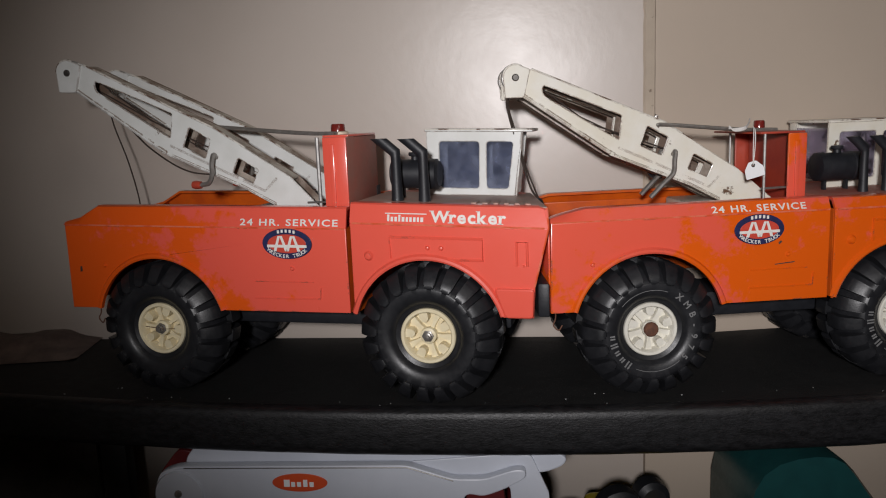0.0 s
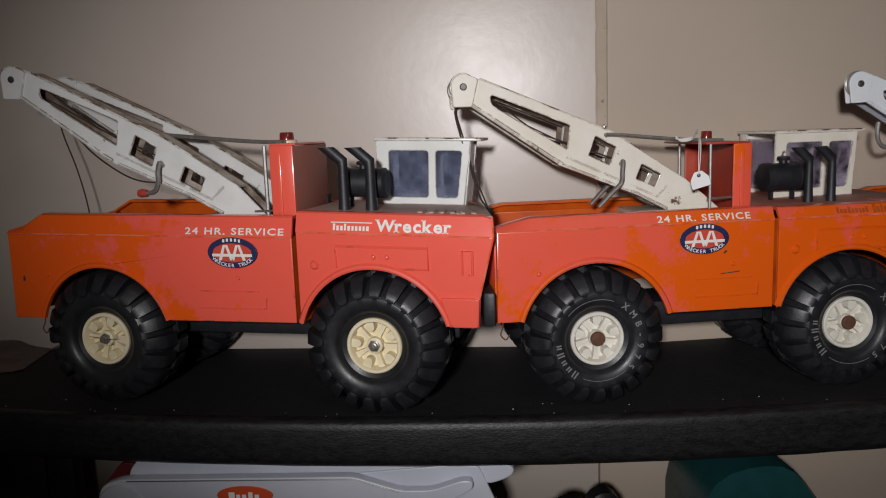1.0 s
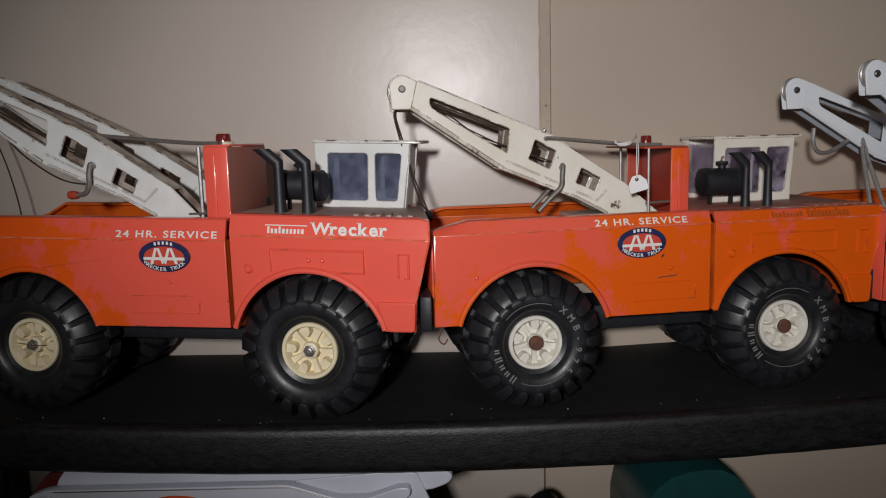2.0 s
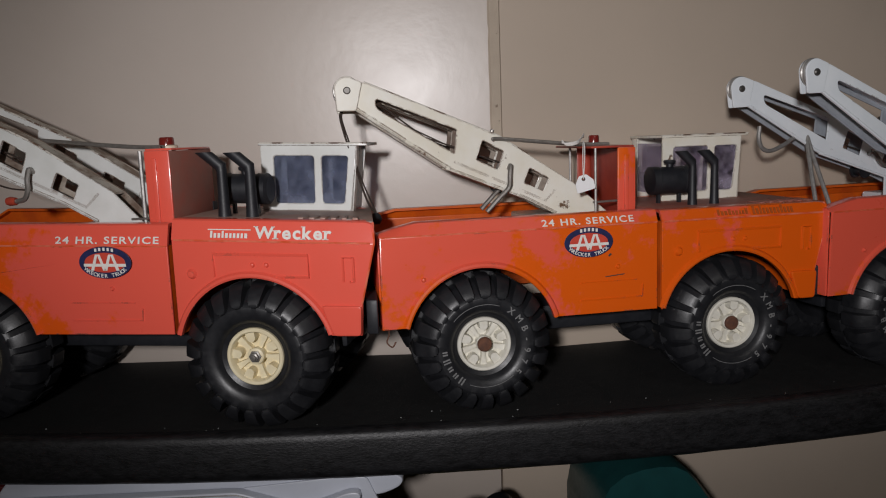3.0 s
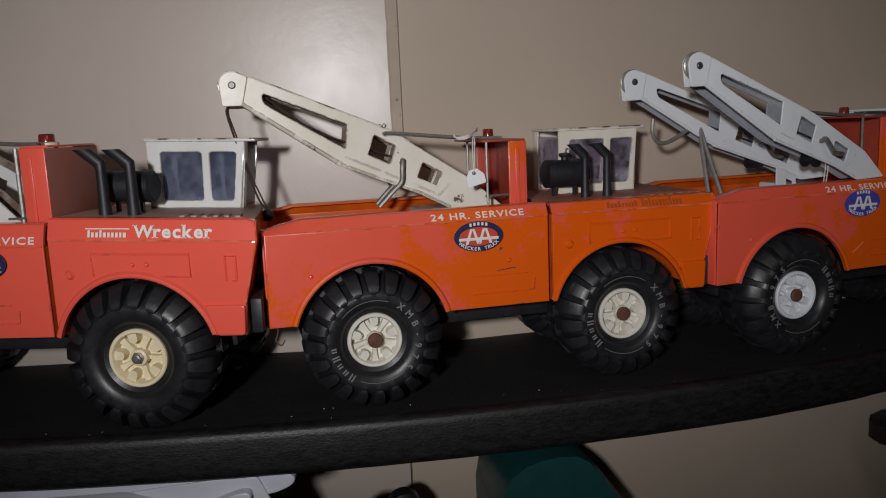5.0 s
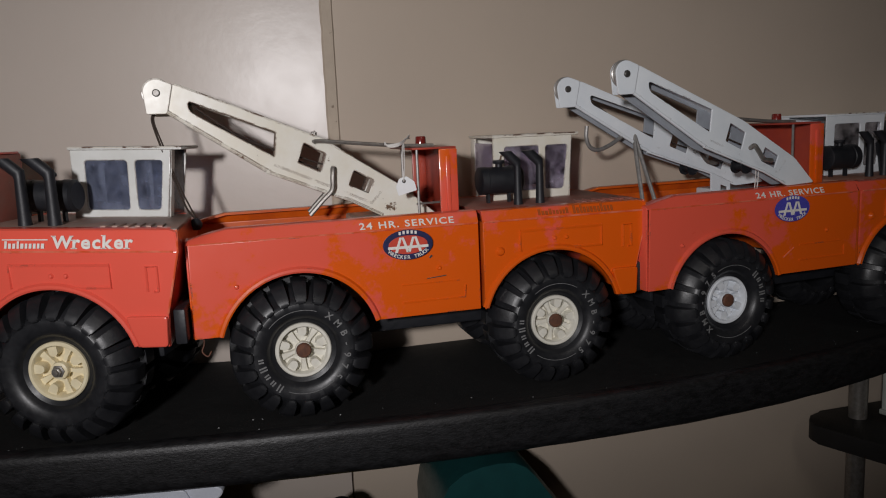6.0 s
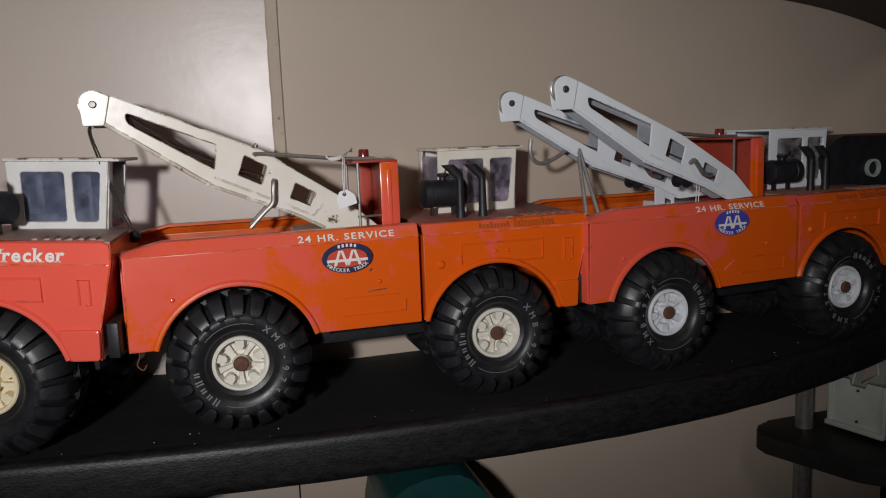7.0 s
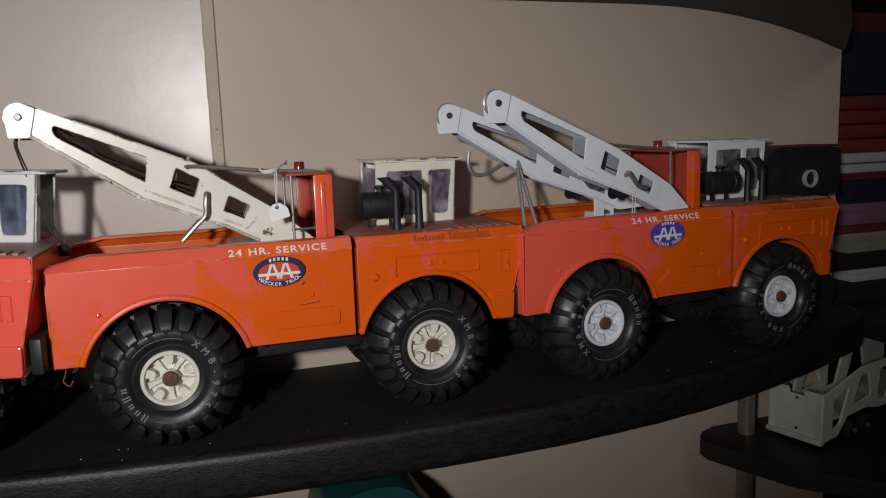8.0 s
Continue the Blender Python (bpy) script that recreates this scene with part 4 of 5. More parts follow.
    part("cab_roof", boxed(cx0 - 0.0005, cx1 + lean + (0.0095, 0.006, 0.006)[which], near_y - 0.0022, far_y + 0.0022, cz1 - 0.0012, cz1 + 0.0014, bevel=0.0008), white, cab)
    part("roof_edge", rod(bmesh.new(), [(cx0, near_y - 0.0020, cz1 + 0.0010), (cx1 + lean + (0.009, 0.0055, 0.0055)[which], near_y - 0.0020, cz1 + 0.0010), (cx1 + lean + (0.0092, 0.0057, 0.0057)[which], far_y, cz1 + 0.0006)], 0.0007, 6), WORN, cab, "chipped roof edge")
    yy = (near_y + 0.001, far_y - 0.001)
    part("windscreen_frame", loft([[(cx1 - 0.001, y, cz0), (cx1 + 0.0004, y, cz0), (cx1 + lean + 0.0004, y, cz1), (cx1 + lean - 0.001, y, cz1)] for y in (yy[0], yy[0] + 0.006)]), white, cab)
    part("windscreen", loft([[(cx1 - 0.0012, y, cz0 + 0.001), (cx1 - 0.0004, y, cz0 + 0.001), (cx1 + lean - 0.0016, y, cz1 - 0.001), (cx1 + lean - 0.0024, y, cz1 - 0.001)] for y in (yy[0] + 0.006, yy[1])]), glass, cab)
    for nm, ring in (("window_pane", wn1), ("window_pane", wn2)):
        part(nm, plate(ring, (), near_y + 0.0010, 0.0008, 0.0001), glass, cab, "clear plastic glazing").visible_shadow = False
        part(nm, plate(ring, (), far_y - 0.0010, 0.0008, 0.0001), glass, cab).visible_shadow = False
    part("rear_post", boxed(cx0 + 0.0005, cx0 + 0.003, far_y - 0.012, far_y - 0.001, cz0, cz1 - 0.001, bevel=0.0006), white, cab)
    # beacon rack between bed and bonnet
    px1 = (0.1596, 0.1447, 0.1345)[which] * kx
    px0 = px1 - (0.0195, 0.0165, 0.0165)[which] * kx
    pz0, pz1 = z1, (0.2075, 0.2075, 0.2130)[which] * kz
    ny, fy = 0.024, (0.099, 0.118, 0.118)[which]
    # the first rack sheet's dusty red also holds the shade of grazing light
    rack = part("beacon_rack", boxed(px1 - 0.0016, px1, ny, fy, pz0 - 0.004, pz1 - 0.0006, bevel=0.0005), DUSTY[1] if which == 0 else paint, t, "upright sheet-metal rack")
    for y in (ny, fy):
        part("rack_post", boxed(px0, px1, y - 0.0012, y + 0.0012, pz0 - 0.004, pz1, bevel=0.0011), paint if y == ny else REDPANEL, rack)
    part("post_rib", boxed(px0 + 0.0058 * kx, px0 + 0.0095 * kx, ny - 0.0024, ny - 0.0008, pz0, pz1 - 0.006, bevel=0.0006), paint, rack)
    part("rack_notch", boxed(px1 - 0.0002, px1 + 0.0006, 0.095, 0.104, pz0 + 0.012, pz0 + 0.024), BLACK, rack)
    part("rack_panel", boxed(px1 - 0.0030, px1 - 0.0018, ny + 0.002, fy - 0.002, pz0, pz1 - 0.002), REDPANEL, rack)
    part("rack_top", boxed(px0 - (0.001, 0.0215, 0.0215)[which], px1 + 0.0005, ny + 0.003, fy - 0.002, pz1 - 0.0002, pz1 + 0.0016, bevel=0.0006), REDPANEL if which else paint, rack)
    for rx, y in ((0.0080, ny + 0.008), (0.0, 0.0), (0.0030, fy - 0.020))[::2] if which == 0 else ((0.0175, ny + 0.004), (0.0, 0.0), (0.0140, fy - 0.020))[::2]:
        bm = rod(bmesh.new(), [(px0 - rx, y, pz0 - 0.002), (px0 - rx, y, pz1)], (0.0018, 0.0012, 0.0012)[which], 8)
        part("rack_rod", bm, CHROME, rack, "thin plated rod")
    bx, by = px0 + (-0.0010, -0.0045, -0.004)[which], 0.064
    bk = (1.34, 1.0, 1.0)[which]
    part("beacon_base", lathe(bmesh.new(), [(0.0001, pz1 + 0.0012), (0.0066, pz1 + 0.0012), (0.0066, pz1 + 0.0034), (0.0054, pz1 + 0.0042), (0.0001, pz1 + 0.0042)], "z", (bx, by, 0), 20), CREAMBASE, rack).matrix_basis = Matrix.Translation((bx * (1 - bk), by * (1 - bk), 0)) @ Matrix.Diagonal((bk, bk, 1, 1))
    part("beacon", lathe(bmesh.new(), [(0.0001, pz1 + 0.0042), (0.0048, pz1 + 0.0042), (0.0046, pz1 + 0.0095), (0.0040, pz1 + 0.0106), (0.0001, pz1 + 0.0108)], "z", (bx, by, 0), 20), REDLENS, rack, "dark red warning lamp").matrix_basis = Matrix.Translation((bx * (1 - bk), by * (1 - bk), 0)) @ Matrix.Diagonal((bk, bk, 1, 1))
    # stay wires from the rack to the booms
    for dy in (0.0, 0.0075):
        bm = rod(bmesh.new(), bend([(px0 + 0.002, 0.046 + dy, pz1 + 0.0026), (px0 - 0.030, 0.047 + dy, pz1 + 0.0040), (px0 - (0.112, 0.092, 0.092)[which], 0.052 + dy, pz1 + (0.0120, 0.0105, 0.0105)[which]), (px0 - (0.119, 0.099, 0.099)[which], 0.052 + dy, pz1 + (0.0130, 0.0095, 0.0095)[which])], 4), 0.0016, 8)
        part("stay_wire", bm, STEEL, t, "bent steel stay wire")
    bm = rod(bmesh.new(), [(px0 - 0.019, 0.03, pz0 + 0.016), (px0 + 0.004, 0.03, pz0 + 0.0165)], 0.001, 6)
    part("cross_wire", bm, STEEL, t)
    # turntable below the booms
    part("turntable", boxed(0.060 * kx, 0.112 * kx, 0.022, 0.120, 0.1268, 0.150 * kz, bevel=0.002), white, t, "boom mounting block")
    if which == 2:
        part("mount_leg", plate(rounded([(0.040, 0.126), (0.064, 0.126), (0.064, 0.158), (0.040, 0.168)], 0.001, 2), ([(0.052, 0.130), (0.060, 0.130), (0.060, 0.153), (0.052, 0.156)],), 0.072, 0.0018), white, t, "pierced boom mounting leg")
    for b in booms:
        boom(t, white, *b, kx, kz)
    for x, far, nut, k in ((0, 0, near_nut, 0), (fx, 0, near_nut, 1), (0, 1, 1, 2), (fx, 1, 1, 3)):
        wheel(t, x, far, hub, nut, letters, turns[k], (1.0, 0.965, 0.97)[which])
    # lettering
    sz = 0.0078
    me = words("24 HR. SERVICE", sz, FACE, 0.0805 * kx, spacing=1.18)
    bm = merged(me)
    part("lettering", on_shoulder_at(bm, mark_x, 0.0040 * kz * kz, z1, zr), WHITEINK, t, "white service lettering")
    badge(t, mark_x - 0.001, (0.1338, 0.1338, 0.1362)[which], which == 2, 1.0 if which else 1.06)
    if which == 0:
        part("lettering", on_shoulder_at(serif_word("Wrecker", 0.0128, 0.0605), fx + 0.0352, 0.0064, z1, zh), WHITEINK, t, "white model lettering")
        bm = word_bars(fx - 0.030, fx + 0.0005, 0.0018, 0.0072, 3)
        bm.from_mesh(plate([(fx - 0.032, 0.0078), (fx + 0.002, 0.0078), (fx + 0.002, 0.0086), (fx - 0.032, 0.0086)], (), 0, 0.0004, 0.00005))
        part("maker_mark", on_shoulder_bm(bm, z1, zh), WHITEINK, t, "white plain-bar maker mark")
    else:
        bm = word_bars(fx - 0.012, fx + 0.014, 0.0018, 0.0070, 5)
        for b2 in (word_bars(fx + 0.020, fx + 0.058, 0.0012, 0.0088, 6),):
            tmp = bpy.data.meshes.new("bars")
            b2.to_mesh(tmp)
            b2.free()
            bm.from_mesh(tmp)
        bm.from_mesh(plate([(fx + 0.016, 0.0088), (fx + 0.048, 0.0088), (fx + 0.048, 0.0100), (fx + 0.016, 0.0100)], (), 0, 0.0004, 0.00005))
        part("maker_mark", on_shoulder_bm(bm, z1, zh), DARKINK, t, "dark orange plain-bar maker mark")
    if which == 0:
        # the long-used bodies sag forward on the axles
        for ob in t.children_recursive:
            top = ob
            while top.parent is not t:
                top = top.parent
            slope, x0 = {"rear_body": (0.020, 0.04), "badge": (0.020, 0.04), "front_body": (0.034, 0.245), "cab": (0.034, 0.245), "exhaust_pipe": (0.034, 0.245),
                         "air_cleaner": (0.034, 0.245), "maker_mark": (0.034, 0.245), "lettering": (0.020, 0.04)}.get(top.name.split(".")[0], (0, 0))
            if top.name.startswith("lettering") and ob.data.vertices[0].co.x > gap:
                slope, x0 = 0.034, 0.245
            if top.name.split(".")[0] in ("front_body", "bumper"):
                # a narrow bonnet whose front runs back on the far side
                for v in ob.data.vertices:
                    if v.co.y > 0.02:
                        v.co.y = 0.02 + (v.co.y - 0.02) * 0.74
                    v.co.x -= 0.25 * max(0.0, v.co.y - 0.006) * min(1.0, max(0.0, (v.co.x - fx - 0.05) / 0.03))
            if slope:
                for v in ob.data.vertices:
                    v.co.z -= slope * (v.co.x - x0) * min(1.0, max(0.0, (v.co.z - z0) / (z1 - z0)))
    return t


def on_shoulder_at(bm, x, up, z1, top):
    """Lays upright lettering on the sloping shoulder between z1 and top, its middle up metres along the slope."""
    lean = math.atan2(0.0045, 0.93 * (top - z1))
    bm.transform(Matrix.Translation((x, 0.0, z1)) @ Matrix.Rotation(-lean, 4, "X") @ Matrix.Translation((0, -0.0005, up)))
    return bm


def on_shoulder_bm(bm, z1, top):
    return on_shoulder_at(bm, 0.0, 0.0005, z1, top)


HANG = [(-0.001, -0.006), (-0.002, -0.016), (-0.010, -0.024), (-0.022, -0.036)]
SHORT = [(-0.001, -0.006), (-0.001, -0.014), (-0.004, -0.021), (-0.011, -0.023)]
SIDE = [(0.004, -0.004), (0.010, -0.011), (0.020, -0.013)]

w1 = wrecker(pose(-0.406, 0.088, S, 0, 0, math.degrees(math.atan2(-0.076, 0.229))), "orange toy wrecker with chipped white booms and aged cream wheels", 0, 1.075, 1.045, 0.241,
             [((0.137, 0.044, 0.157), 2.6, 1.0, SHORT, True, False), ((0.143, 0.104, 0.156), 1.4, 0.5, SHORT, True, False)], True, False, (20, 60, 0, 0), 0.1258, (-0.017, 0.0615, 0.2180))
w2 = wrecker(pose(0.0, 0.0, S - 0.002, 0, 0, 0.3), "scuffed orange toy wrecker with cream booms and rusty axle caps", 1, 0.965, 1.0, 0.214,
             [((0.112, 0.066, 0.150), 0.6, -1.5, HANG, False, False), ((0.114, 0.100, 0.150), 0.3, 0.5, HANG, False, True)], False, True, (0, 12, 0, 0), 0.089, (-0.0235, 0.0540, 0.2140))
w3 = wrecker(pose(0.384, 0.0, S - 0.0017, 0, 0, 4.5), "orange toy wrecker with bluish-white booms and bright white wheels", 2, 1.0, 1.0, 0.222,
             [((0.103, 0.022, 0.1575), -1.4, 5.0, SIDE, False, True), ((0.101, 0.085, 0.155), -2.6, -1.0, SIDE, False, True)], False, True, (190, 150, 0, 0), 0.0735, (-0.0265, 0.0550, 0.2195))


# ---- loose bits on and round the wreckers ----
def cord(name, m, pts, r, mat, label, category):
    ob = thing(name, m, label, category)
    part("strand", rod(bmesh.new(), bend(pts, 6), r, 6), mat, ob)
    return ob


cord("boom_cord", w2.matrix_world, [(-0.098, 0.068, 0.246), (-0.100, 0.068, 0.240), (-0.096, 0.069, 0.222), (-0.087, 0.070, 0.190), (-0.080, 0.071, 0.168), (-0.0745, 0.072, 0.1595)], 0.0009, CORD, "dark worn cord hanging from the cream boom's head", "cord")
cord("boom_cord", w2.matrix_world, [(-0.0975, 0.069, 0.246), (-0.0985, 0.069, 0.238), (-0.093, 0.070, 0.218), (-0.086, 0.071, 0.192), (-0.077, 0.072, 0.168), (-0.0735, 0.073, 0.1595)], 0.0007, CORD, "second strand of dark worn cord from the cream boom's head", "cord")
knot = thing("cord_knot", w2.matrix_world, "black rubber knob knotted on the hanging cord", "knob")
part("knob", lathe(bmesh.new(), [(0.0001, 0.1495), (0.0030, 0.1498), (0.0048, 0.1520), (0.0052, 0.1545), (0.0040, 0.1575), (0.0022, 0.1592), (0.0001, 0.1595)], "z", (-0.0740, 0.072, 0), 16), BLACK, knot)


def on_boom(x, z, y, base=(0.137, 0.157), pitch=2.6):
    """A place beside the first wrecker's near boom, by the boom's own drawing."""
    u, v, a = (x - 0.118) * 1.075, (z - 0.152) * 1.045, radians(pitch)
    return (base[0] + u * math.cos(a) + v * math.sin(a), y, base[1] - u * math.sin(a) + v * math.cos(a))


cord("boom_cord", w1.matrix_world, [on_boom(-0.045, 0.2130, 0.036), on_boom(-0.030, 0.1990, 0.036), on_boom(-0.008, 0.1850, 0.036), on_boom(0.010, 0.1785, 0.036), on_boom(0.030, 0.1770, 0.040)], 0.0008, CORD, "slack dark cord looping below the chipped white boom", "cord")
cord("boom_cord", w1.matrix_world, [(-0.108, 0.104, 0.262), (-0.104, 0.104, 0.235), (-0.092, 0.104, 0.198), (-0.084, 0.104, 0.160), (-0.083, 0.104, 0.1275)], 0.0007, CORD, "thin dark cord hanging from the far white boom", "cord")

tag = thing("price_tag", w2.matrix_world @ pose(-0.0130, 0, 0.0012), "blank white card tag tied with string to the rack", "tag")
part("card", plate(rounded([(0.0975, 0.1715), (0.1135, 0.1715), (0.1135, 0.1790), (0.1085, 0.1850), (0.1020, 0.1850), (0.0975, 0.1790)], 0.0010, 2), ([(0.1052 + 0.0011 * math.cos(a / 8 * 2 * math.pi), 0.1818 + 0.0011 * math.sin(a / 8 * 2 * math.pi)) for a in range(8)],), 0.0195, 0.0006, 0.0001), TAG, tag).matrix_basis = Matrix.Translation((0.1052, 0, 0.1818)) @ Matrix.Rotation(radians(-14), 4, "Y") @ Matrix.Translation((-0.1052, 0, -0.1818))
part("eyelet", lathe(bmesh.new(), [(0.0008, 0.0190), (0.0016, 0.0190), (0.0016, 0.0200), (0.0008, 0.0200)], "y", (0.1052, 0, 0.1818), 12, True), DARKSTEEL, tag)
for dx in (-0.0006, 0.0008):
    part("string", rod(bmesh.new(), bend([(0.1052, 0.0193, 0.1818), (0.1052 + dx, 0.0185, 0.195), (0.106 + dx, 0.020, 0.2085), (0.108, 0.026, 0.2125)], 5), 0.0004, 5), STRING, tag)
for k in range(3):
    part("string", rod(bmesh.new(), bend([(0.096, 0.044, 0.2135 - 0.001 * k), (0.099, 0.040, 0.2095 + 0.0008 * k), (0.108, 0.040, 0.2105 + 0.001 * k), (0.116, 0.050, 0.2155), (0.121, 0.0585, 0.2185 - 0.0015 * k)], 5), 0.0006, 5), STRING, tag, "wrapped white string")

hook = thing("tow_hook", w3.matrix_world, "bent plated wire tow hook leaning from the truck bed", "hook")
part("hook_wire", rod(bmesh.new(), bend([(-0.0520, 0.0500, 0.1289), (-0.0505, 0.0580, 0.1532), (-0.0480, 0.0710, 0.1924), (-0.0469, 0.0771, 0.2115), (-0.0540, 0.0771, 0.2115), (-0.0714, 0.0760, 0.2023), (-0.0867, 0.0749, 0.1973), (-0.0965, 0.0738, 0.2006), (-0.1009, 0.0727, 0.2093), (-0.1003, 0.0727, 0.2202)], 6), 0.0020, 8), CHROME, hook)
part("hook_leg", rod(bmesh.new(), bend([(-0.0385, 0.0460, 0.1289), (-0.0398, 0.0510, 0.1450), (-0.0436, 0.0705, 0.1914), (-0.0462, 0.0775, 0.2126)], 5), 0.0020, 8), CHROME, hook)
for x in (0.043, 0.046):
    cord("winch_string", w3.matrix_world, [(x, 0.016, 0.190), (x + 0.001, 0.014, 0.172), (x + 0.003, 0.018, 0.150), (x + 0.004, 0.018, 0.1285)], 0.0005, STRING, "pale string hanging from the winch", "string")
for wob, x in ((w2, -0.074), (w1, -0.070)):
    h2 = thing("tail_hook", wob.matrix_world, "small wire tow hook under the tailboard", "hook")
    part("hook_wire", rod(bmesh.new(), bend([(x, 0.012, 0.080), (x, 0.012, 0.068), (x - 0.002, 0.011, 0.062), (x + 0.002, 0.010, 0.058), (x + 0.005, 0.010, 0.062)], 6), 0.0006, 6), RUST, h2)

# ---- the shelf below and what stands on it ----
LOW = 0.93
slab("lower_shelf", [(-0.62, 0.02), (0.40, -0.01), (0.40, WALL_Y - 0.004), (SEAM_X, WALL_Y - 0.004), (-0.62, 0.28)], LOW - 0.03, LOW, DARKWOOD, "black shelf below the wreckers", "shelf", 0.004)

crane = thing("toy_ladder_truck", pose(-0.38, 0.05, S + 0.004, 0, 0, -10), "grey-white toy truck with folded boom on the lower shelf", "toy truck")
part("upper_boom", plate(rounded([(0.002, -0.041), (0.296, -0.0465), (0.306, -0.0475), (0.3155, -0.053), (0.312, -0.060), (0.297, -0.066), (-0.010, -0.066), (-0.009, -0.054)], 0.006), (), 0.012, 0.018, 0.0015), GREYWHITE, crane)
lower = part("lower_boom", plate(rounded([(-0.012, -0.0565), (0.184, -0.0545), (0.222, -0.0665), (0.247, -0.0665), (0.272, -0.058), (0.281, -0.0585), (0.281, -0.066), (0.262, -0.076), (0.246, -0.082), (0.232, -0.079), (0.228, -0.090), (0.226, -0.12), (-0.020, -0.12), (-0.033, -0.105), (-0.034, -0.078), (-0.028, -0.062)], 0.006), (), -0.003, 0.010, 0.0012), GREYWHITE, crane)
part("flap", plate(rounded([(0.186, -0.0555), (0.268, -0.0485), (0.286, -0.050), (0.300, -0.083), (0.300, -0.12), (0.270, -0.12), (0.268, -0.078), (0.250, -0.070), (0.224, -0.070)], 0.003), (), 0.003, 0.004, 0.0008), GREYWHITE, crane)
part("pivot_disc", lathe(bmesh.new(), [(0.0001, -0.0105), (0.0205, -0.0100), (0.0215, -0.0085), (0.0215, -0.006)], "y", (-0.012, 0, -0.082), 36), GREYWHITE, crane)
part("pivot_pin", lathe(bmesh.new(), [(0.0001, -0.0125), (0.0030, -0.0120), (0.0034, -0.0100)], "y", (-0.012, 0, -0.080), 14), STEEL, crane)
part("lower_body", boxed(-0.03, 0.30, 0.0, 0.07, LOW - S + 0.026, -0.105, bevel=0.006), material("dark_red_plastic", (0.16, 0.02, 0.02), (0.11, 0.016, 0.018), 0.4), crane, "dark red body")
for x in (0.02, 0.25):
    part("wheel", lathe(bmesh.new(), [(0.0001, -0.004), (0.022, -0.004), (0.025, 0.0), (0.025, 0.014), (0.0001, 0.014)], "y", (x, 0, LOW - S + 0.021), 28), RUBBER, crane)
part("rear_cap", plate(rounded([(-0.038, -0.072), (-0.020, -0.050), (-0.005, -0.052), (-0.01, -0.12), (-0.040, -0.12)], 0.006), (), 0.022, 0.020, 0.001), bpy.data.materials["dark_red_plastic"], crane, "dark red cap")
part("joint_block", plate(rounded([(0.232, -0.083), (0.262, -0.079), (0.268, -0.12), (0.226, -0.12)], 0.002), (), 0.008, 0.010, 0.001), bpy.data.materials["dark_red_plastic"], crane)
lab = part("maker_label", plate([(0.0935 + 0.0235 * math.cos(2 * math.pi * k / 40), -0.0700 + 0.0080 * math.sin(2 * math.pi * k / 40)) for k in range(40)], (), -0.0086, 0.0008, 0.0002), material("orange_red_label", (0.70, 0.09, 0.02), (0.62, 0.08, 0.03), 0.4), crane, "oval orange-red label")
bars = bmesh.new()
for k, (x, w, hh) in enumerate(((0.0800, 0.0050, 0.0062), (0.0862, 0.0034, 0.0042), (0.0912, 0.0034, 0.0042), (0.0965, 0.0036, 0.0062), (0.1018, 0.0036, 0.0042))):
    bars.from_mesh(plate([(x, -0.0735), (x + w, -0.0735), (x + w, -0.0735 + hh), (x, -0.0735 + hh)], (), -0.0092, 0.0005, 0.0001))
part("label_bars", bars, TAG, lab)
part("line_groove", rod(bmesh.new(), [(-0.006, -0.0085, -0.0580), (0.184, -0.0085, -0.0565), (0.222, -0.0085, -0.0680)], 0.0005, 5), DARKSTEEL, crane)

YEL = material("yellow_paint", (0.55, 0.42, 0.03), (0.45, 0.33, 0.03), 0.4, 0, 60)
TEAL = material("teal_paint", (0.012, 0.072, 0.072), (0.010, 0.058, 0.060), 0.4, 0, 50, 0.05, 300, (0.03, 0.05, 0.05), 0.72, 80)
TEALTOP = material("bright_teal_paint", (0.016, 0.15, 0.14), (0.015, 0.12, 0.115), 0.4, 0, 50)
dig = thing("toy_loader", pose(-0.010, 0.05, LOW), "small black and yellow toy loader on the lower shelf", "toy truck")
part("wheel", lathe(bmesh.new(), [(0.0001, -0.012), (0.017, -0.012), (0.022, -0.008), (0.022, 0.008), (0.017, 0.012), (0.0001, 0.012)], "y", (0, 0.0, 0.142), 30), RUBBER, dig, "black rubber wheel")
part("wheel", lathe(bmesh.new(), [(0.0001, -0.012), (0.011, -0.012), (0.016, -0.008), (0.016, 0.008), (0.011, 0.012), (0.0001, 0.012)], "y", (0.040, 0.03, 0.139), 30), RUBBER, dig, "black rubber wheel")
part("body", boxed(-0.022, 0.050, -0.010, 0.05, 0.0, 0.139, bevel=0.008), YEL, dig, "yellow body")
part("nose", boxed(-0.05, -0.028, -0.008, 0.04, 0.0, 0.135, bevel=0.006), BLACK, dig)

tub = thing("toy_bucket_truck", pose(0.172, 0.06, LOW - 0.0), "teal metal toy dumper with a domed body on the lower shelf", "toy truck")
bm = loft([[(x * k + 0.002 * j, y, z) for x, z in ((-0.058, 0.0), (-0.058, 0.128), (-0.054, 0.148), (-0.045, 0.163), (-0.030, 0.1725), (-0.012, 0.1765), (0.006, 0.1775), (0.022, 0.1755), (0.034, 0.169), (0.044, 0.158), (0.074, 0.116), (0.074, 0.0))] for j, (y, k) in enumerate(((-0.006, 0.97), (0.0, 1.0), (0.085, 1.0), (0.09, 0.97)))])
part("body", bm, TEAL, tub, "", 50)
part("rim", rod(bmesh.new(), bend([(-0.052, -0.009, 0.128), (-0.02, -0.010, 0.1345), (0.03, -0.010, 0.131), (0.066, -0.009, 0.122)], 5), 0.004, 8), TEALTOP, tub, "brighter teal rolled rim")
